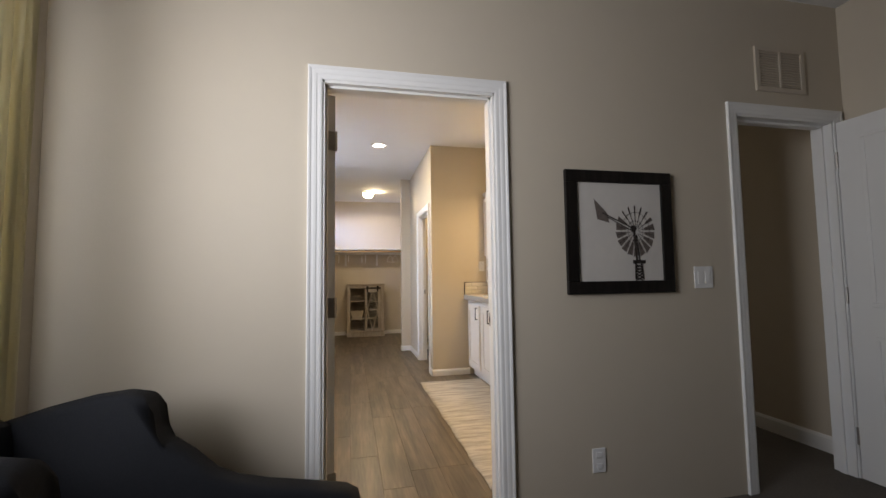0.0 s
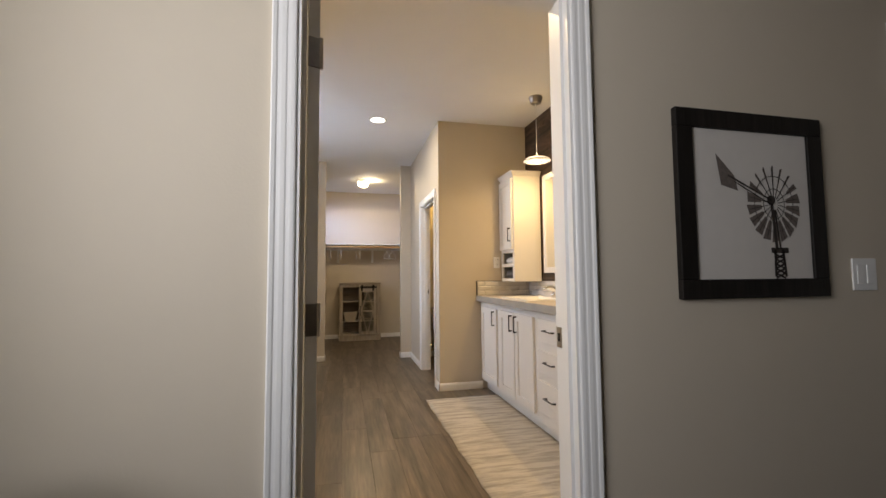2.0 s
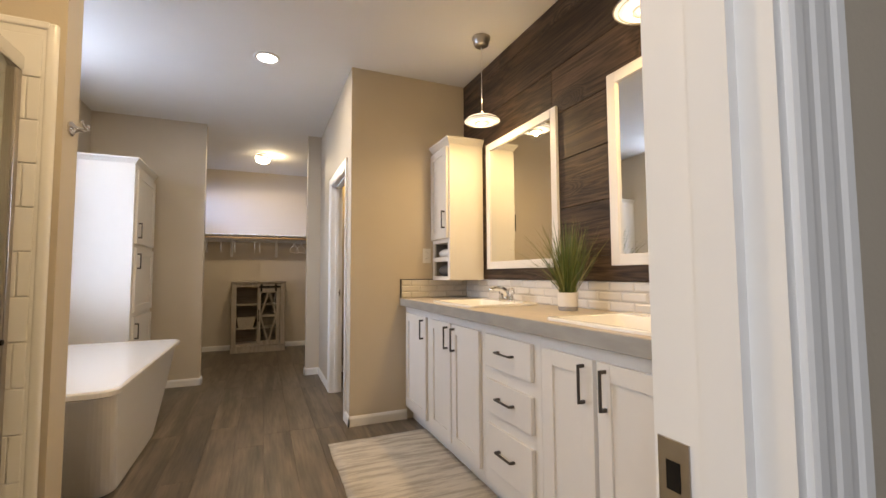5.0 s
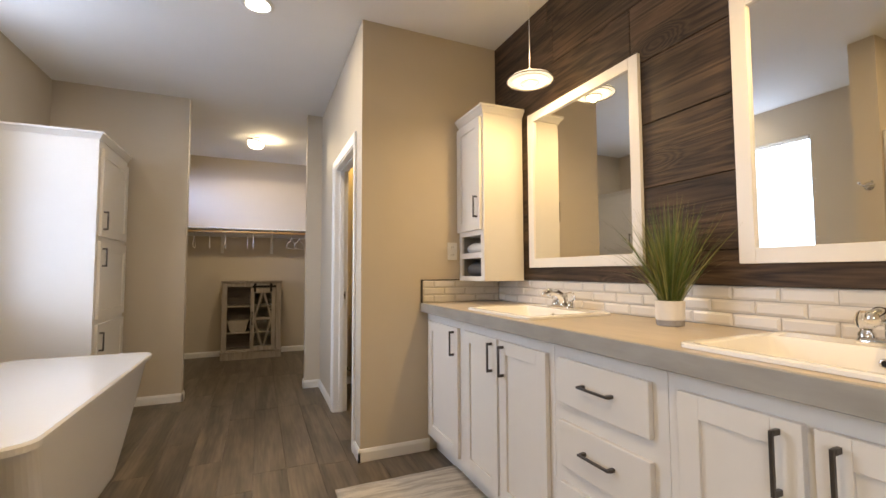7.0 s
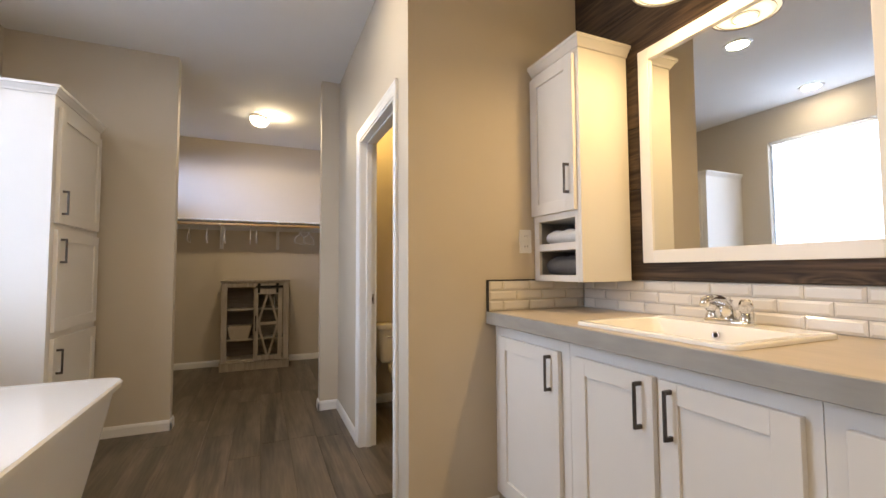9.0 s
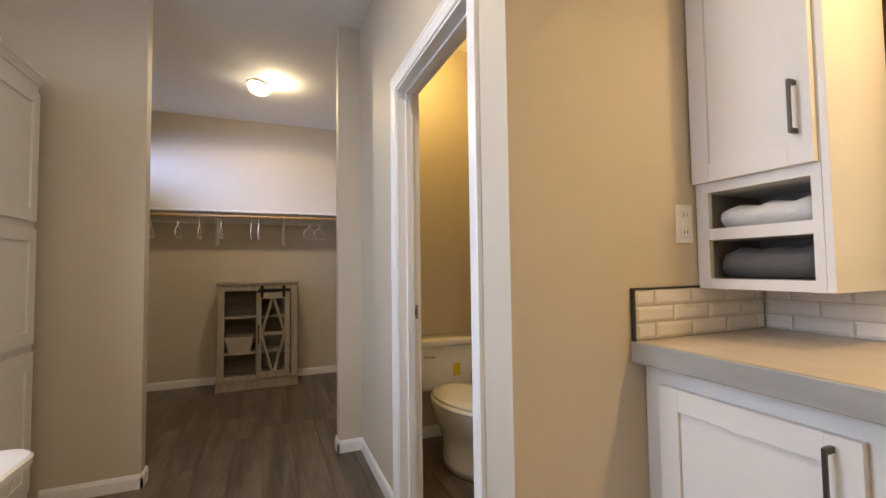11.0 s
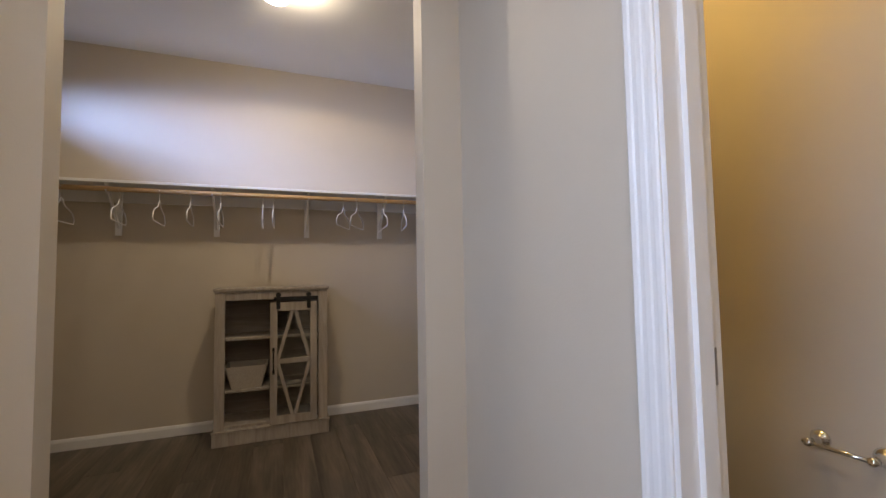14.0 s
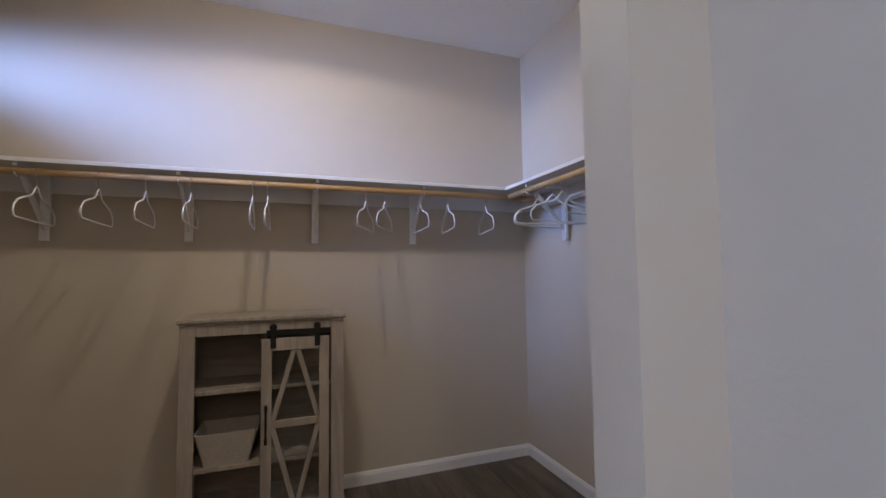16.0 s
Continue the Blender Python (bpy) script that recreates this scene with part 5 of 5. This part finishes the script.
def farm_cabinet():
    c = thing("storage_cabinet", "greyed wood farmhouse cabinet with a sliding barn door and open shelves", "cabinet", at=(0.260, 8.605, 0))
    W, D, Ht = 0.362, 0.330, 1.035
    # Darker copy of the farm wood: the interior's shade put into its colour.
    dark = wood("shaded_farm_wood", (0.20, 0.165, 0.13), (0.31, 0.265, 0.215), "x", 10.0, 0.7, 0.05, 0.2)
    part("top", box(-W - 0.012, W + 0.012, -0.014, D, Ht - 0.020, Ht, 0.004), FARM, c)
    part("top_moulding", box(-W - 0.004, W + 0.004, -0.006, D, Ht - 0.030, Ht - 0.0205, 0.003), FARM, c)
    for s in (-1, 1):
        part("side_panel", box(min(s * W, s * (W - 0.018)), max(s * W, s * (W - 0.018)), 0.020, D, 0.10, Ht - 0.031), FARM, c)
        part("stile", box(min(s * W, s * (W - 0.062)), max(s * W, s * (W - 0.062)), 0.0, 0.0195, 0.10, Ht - 0.031, 0.002), FARM, c)
    part("top_rail", box(-W + 0.062, W - 0.062, 0.0, 0.0195, Ht - 0.082, Ht - 0.031, 0.002), FARM, c)
    part("base", box(-W - 0.010, W + 0.010, -0.012, D, 0.0, 0.088, 0.003), FARM, c)
    part("base_ledge", box(-W - 0.014, W + 0.014, -0.018, D, 0.0885, 0.0995, 0.003), FARM, c)
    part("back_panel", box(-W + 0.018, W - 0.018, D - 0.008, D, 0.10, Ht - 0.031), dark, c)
    for z in (0.118, 0.352, 0.700):
        part("shelf", box(-W + 0.019, W - 0.019, 0.024, D - 0.009, z - 0.018, z, 0.001), FARM, c)
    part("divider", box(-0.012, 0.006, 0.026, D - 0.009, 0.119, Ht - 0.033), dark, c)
    # sliding door
    x0, x1, z0, z1 = -0.020, 0.288, 0.105, 0.930
    b = 0.046
    door = part("barn_door", box(x0 + b - 0.004, x1 - b + 0.004, -0.0215, -0.0195, z0 + b, z1 - b), PANE, c, "sliding glazed barn door with crossed braces")
    door.visible_shadow = False
    for name, q in (("stile", (x0, x0 + b, z0, z1)), ("stile", (x1 - b, x1, z0, z1)), ("rail", (x0 + b, x1 - b, z0, z0 + b + 0.012)), ("rail", (x0 + b, x1 - b, z1 - b - 0.012, z1)), ("rail", (x0 + b, x1 - b, 0.512, 0.545))):
        part(name, box(q[0], q[1], -0.030, -0.012, q[2], q[3], 0.0015), FARM, door)
    ax, bx, cx = x0 + b, x1 - b, (x0 + x1) / 2

    def brace(xa, za, xb, zb):
        d = Vector((xb - xa, zb - za)).normalized() * 0.011
        poly = [(xa - d.y, za + d.x), (xb - d.y, zb + d.x), (xb + d.y, zb - d.x), (xa + d.y, za - d.x)]
        part("brace", loft([[(px, y, pz) for px, pz in poly] for y in (-0.028, -0.014)]), FARM, door)
    zt, zm1, zm0, zb = z1 - b - 0.012, 0.545, 0.512, z0 + b + 0.012
    brace(ax + 0.006, zm1, cx - 0.010, zt)
    brace(bx - 0.006, zm1, cx + 0.010, zt)
    brace(ax + 0.006, zm0, cx - 0.010, zb)
    brace(bx - 0.006, zm0, cx + 0.010, zb)
    part("slide_rail", box(0.002, 0.296, -0.022, -0.014, Ht - 0.092, Ht - 0.066), BLACK, c, "black metal sliding rail")
    for x in (0.032, 0.232):
        bm = box(x - 0.013, x + 0.013, -0.036, -0.0305, z1 - 0.045, Ht - 0.038, 0.002)
        w = turned([(0, -0.005), (0.017, -0.005), (0.017, 0.005), (0, 0.005)], 18)
        bmesh.ops.transform(w, matrix=pose(x, -0.029, Ht - 0.052, 90, 0, 0), verts=w.verts)
        part("roller_strap", bm, BLACK, door, "black metal roller strap")
        part("roller_wheel", w, BLACK, door)
    hb = tube([(0.002, -0.048, 0.470), (0.002, -0.048, 0.600)], 0.005, 10)
    for z in (0.462, 0.608):
        add_box(hb, -0.005, 0.009, -0.050, -0.030, z - 0.016, z + 0.016, 0.003)
    part("door_handle", hb, BLACK, door, "black metal door handle")


farm_cabinet()


def bin_box():
    m = material("pale_woven_bin", (0.42, 0.37, 0.30), 0.9, grain=0.25, grain_scale=120, bump=0.8, bump_scale=180)
    o = thing("storage_bin", "pale woven fabric bin on the cabinet shelf", "basket", at=(0.090, 8.64, 0.3525))
    lo, hi = (0.095, 0.10), (0.135, 0.12)
    out = [rounded_loop(-lo[0], lo[0], 0.0, 0.20, 0.0, 0.012), rounded_loop(-hi[0], hi[0], -0.008, 0.215, 0.150, 0.014), rounded_loop(-hi[0] + 0.005, hi[0] - 0.005, -0.003, 0.21, 0.150, 0.012), rounded_loop(-lo[0] + 0.005, lo[0] - 0.005, 0.005, 0.195, 0.006, 0.010)]
    part("body", loft(out), m, o)


bin_box()

# ---- pieces: backsplash, boards, floor ----


def backsplash():
    w = thing("backsplash", "white bevelled subway tile backsplash with grey grout", "backsplash", kind="structure")
    part("grout_bed", boxes((RX - 0.0045, RX - 0.0005, DY1 + 0.002, CY - 0.0005, CT1 + 0.0005, 1.084), (1.312, RX - 0.005, CY - 0.0045, CY - 0.0005, CT1 + 0.0005, 1.084)), GROUT, w)
    part("edge_strip", boxes((1.304, 1.312, CY - 0.012, CY - 0.0005, CT1 + 0.0005, 1.090), (1.312, 1.58, CY - 0.010, CY - 0.0005, 1.0845, 1.0905)), DARKEDGE, w, "dark metal tile edge")
    h, g = 0.0455, 0.0026
    cache = {}

    def tile(length):
        key = round(length, 3)
        if key not in cache:
            bm = bmesh.new()
            l, e = length / 2, 0.009
            outer = [bm.verts.new(p) for p in ((-l, 0, -h / 2), (l, 0, -h / 2), (l, 0, h / 2), (-l, 0, h / 2))]
            mid = [bm.verts.new((v.co.x, -0.003, v.co.z)) for v in outer]
            ee = min(e, l * 0.8)
            inner = [bm.verts.new(p) for p in ((-l + ee, -0.0075, -h / 2 + e), (l - ee, -0.0075, -h / 2 + e), (l - ee, -0.0075, h / 2 - e), (-l + ee, -0.0075, h / 2 - e))]
            for a, b in ((outer, mid), (mid, inner)):
                for k in range(4):
                    bm.faces.new((a[k], a[(k + 1) % 4], b[(k + 1) % 4], b[k]))
            bm.faces.new(inner)
            bmesh.ops.recalc_face_normals(bm, faces=bm.faces)
            me = bpy.data.meshes.new("tile")
            bm.to_mesh(me)
            bm.free()
            me.materials.append(TILE)
            cache[key] = me
        return cache[key]
    L = 0.150
    for r in range(3):
        z = CT1 + 0.002 + (h + g) * (r + 0.5)
        for lo, hi, side in ((DY1 + 0.004, CY - 0.013, 0), (1.316, RX - 0.006, 1)):
            spans = []
            if side == 0:
                q = hi
                first_len = L if r % 2 else L / 2
                while q > lo + 0.01:
                    n = max(q - first_len, lo)
                    spans.append((n, q))
                    q = n - g
                    first_len = L
            else:
                q = lo
                first_len = L if r % 2 else L / 2
                while q < hi - 0.01:
                    n = min(q + first_len, hi)
                    spans.append((q, n))
                    q = n + g
                    first_len = L
            for a, b in spans:
                o = new("tile", tile(b - a))
                o.parent = w
                o.matrix_local = pose(RX - 0.004, (a + b) / 2, z, 0, 0, -90) if side == 0 else pose((a + b) / 2, CY - 0.004, z)


backsplash()


def board_wall():
    w = thing("board_wall", "dark brown stained wooden boards above the vanity", "wall panelling", kind="structure")
    rnd = random.Random(11)
    zs = [1.088, 1.217, 1.4995, 1.782, 2.0645, 2.347, 2.6295, H - 0.001]
    for k, (a, b) in enumerate(zip(zs, zs[1:])):
        cuts = [DY1 + 0.002, CY - 0.001]
        if k in (1, 3, 5):
            cuts.insert(1, 3.05 + 0.25 * k)
        if k in (2, 4, 6):
            cuts.insert(1, 2.55 + 0.3 * k)
        for c0, c1 in zip(cuts, cuts[1:]):
            t = 0.019 + rnd.uniform(-0.0012, 0.0012)
            bm = box(RX - t, RX - 0.0005, c0 + 0.0008, c1 - 0.0008, a + 0.0014, b - 0.0014, 0.002, 1)
            o = part("board", bm, SHIPLAP, w)
    # Near-black sheet behind the boards paints the shade in their gaps.
    part("joint_shadow", box(RX - 0.006, RX - 0.001, DY1 + 0.003, CY - 0.002, 1.088, H - 0.002), BLACKW, w)


BLACKW = material("dark_board_gap", (0.012, 0.008, 0.006), 0.8, grain=0.1)
board_wall()


def plank_floor():
    rnd = random.Random(8)
    W, L = 0.177, 1.22
    cache = {}
    x = -0.03 - W * 7
    while x < RX:
        a, b = max(x, LX + 0.002), min(x + W, RX - 0.002)
        y = DY0 + 0.062 - rnd.uniform(0.1, 1.15)
        while y < BY:
            c, d = max(y, DY0 + 0.062), min(y + L, BY - 0.002)
            y += L
            if b - a < 0.02 or d - c < 0.03:
                continue
            key = (round(b - a, 3), round(d - c, 3))
            if key not in cache:
                hw, hl = (b - a) / 2, (d - c) / 2
                bm = bmesh.new()
                e = 0.0009
                lo = [bm.verts.new(p) for p in ((-hw + e * 0.4, -hl + e * 0.4, -0.0038), (hw - e * 0.4, -hl + e * 0.4, -0.0038), (hw - e * 0.4, hl - e * 0.4, -0.0038), (-hw + e * 0.4, hl - e * 0.4, -0.0038))]
                hi = [bm.verts.new(p) for p in ((-hw + e, -hl + e, 0), (hw - e, -hl + e, 0), (hw - e, hl - e, 0), (-hw + e, hl - e, 0))]
                for k in range(4):
                    bm.faces.new((lo[k], lo[(k + 1) % 4], hi[(k + 1) % 4], hi[k]))
                bm.faces.new(hi)
                me = bpy.data.meshes.new("plank")
                bm.to_mesh(me)
                bm.free()
                me.materials.append(PLANK)
                cache[key] = me
            o = new("plank", cache[key])
            o.parent = FLOOR
            o.location = ((a + b) / 2, (c + d) / 2, 0)
        x += W


plank_floor()
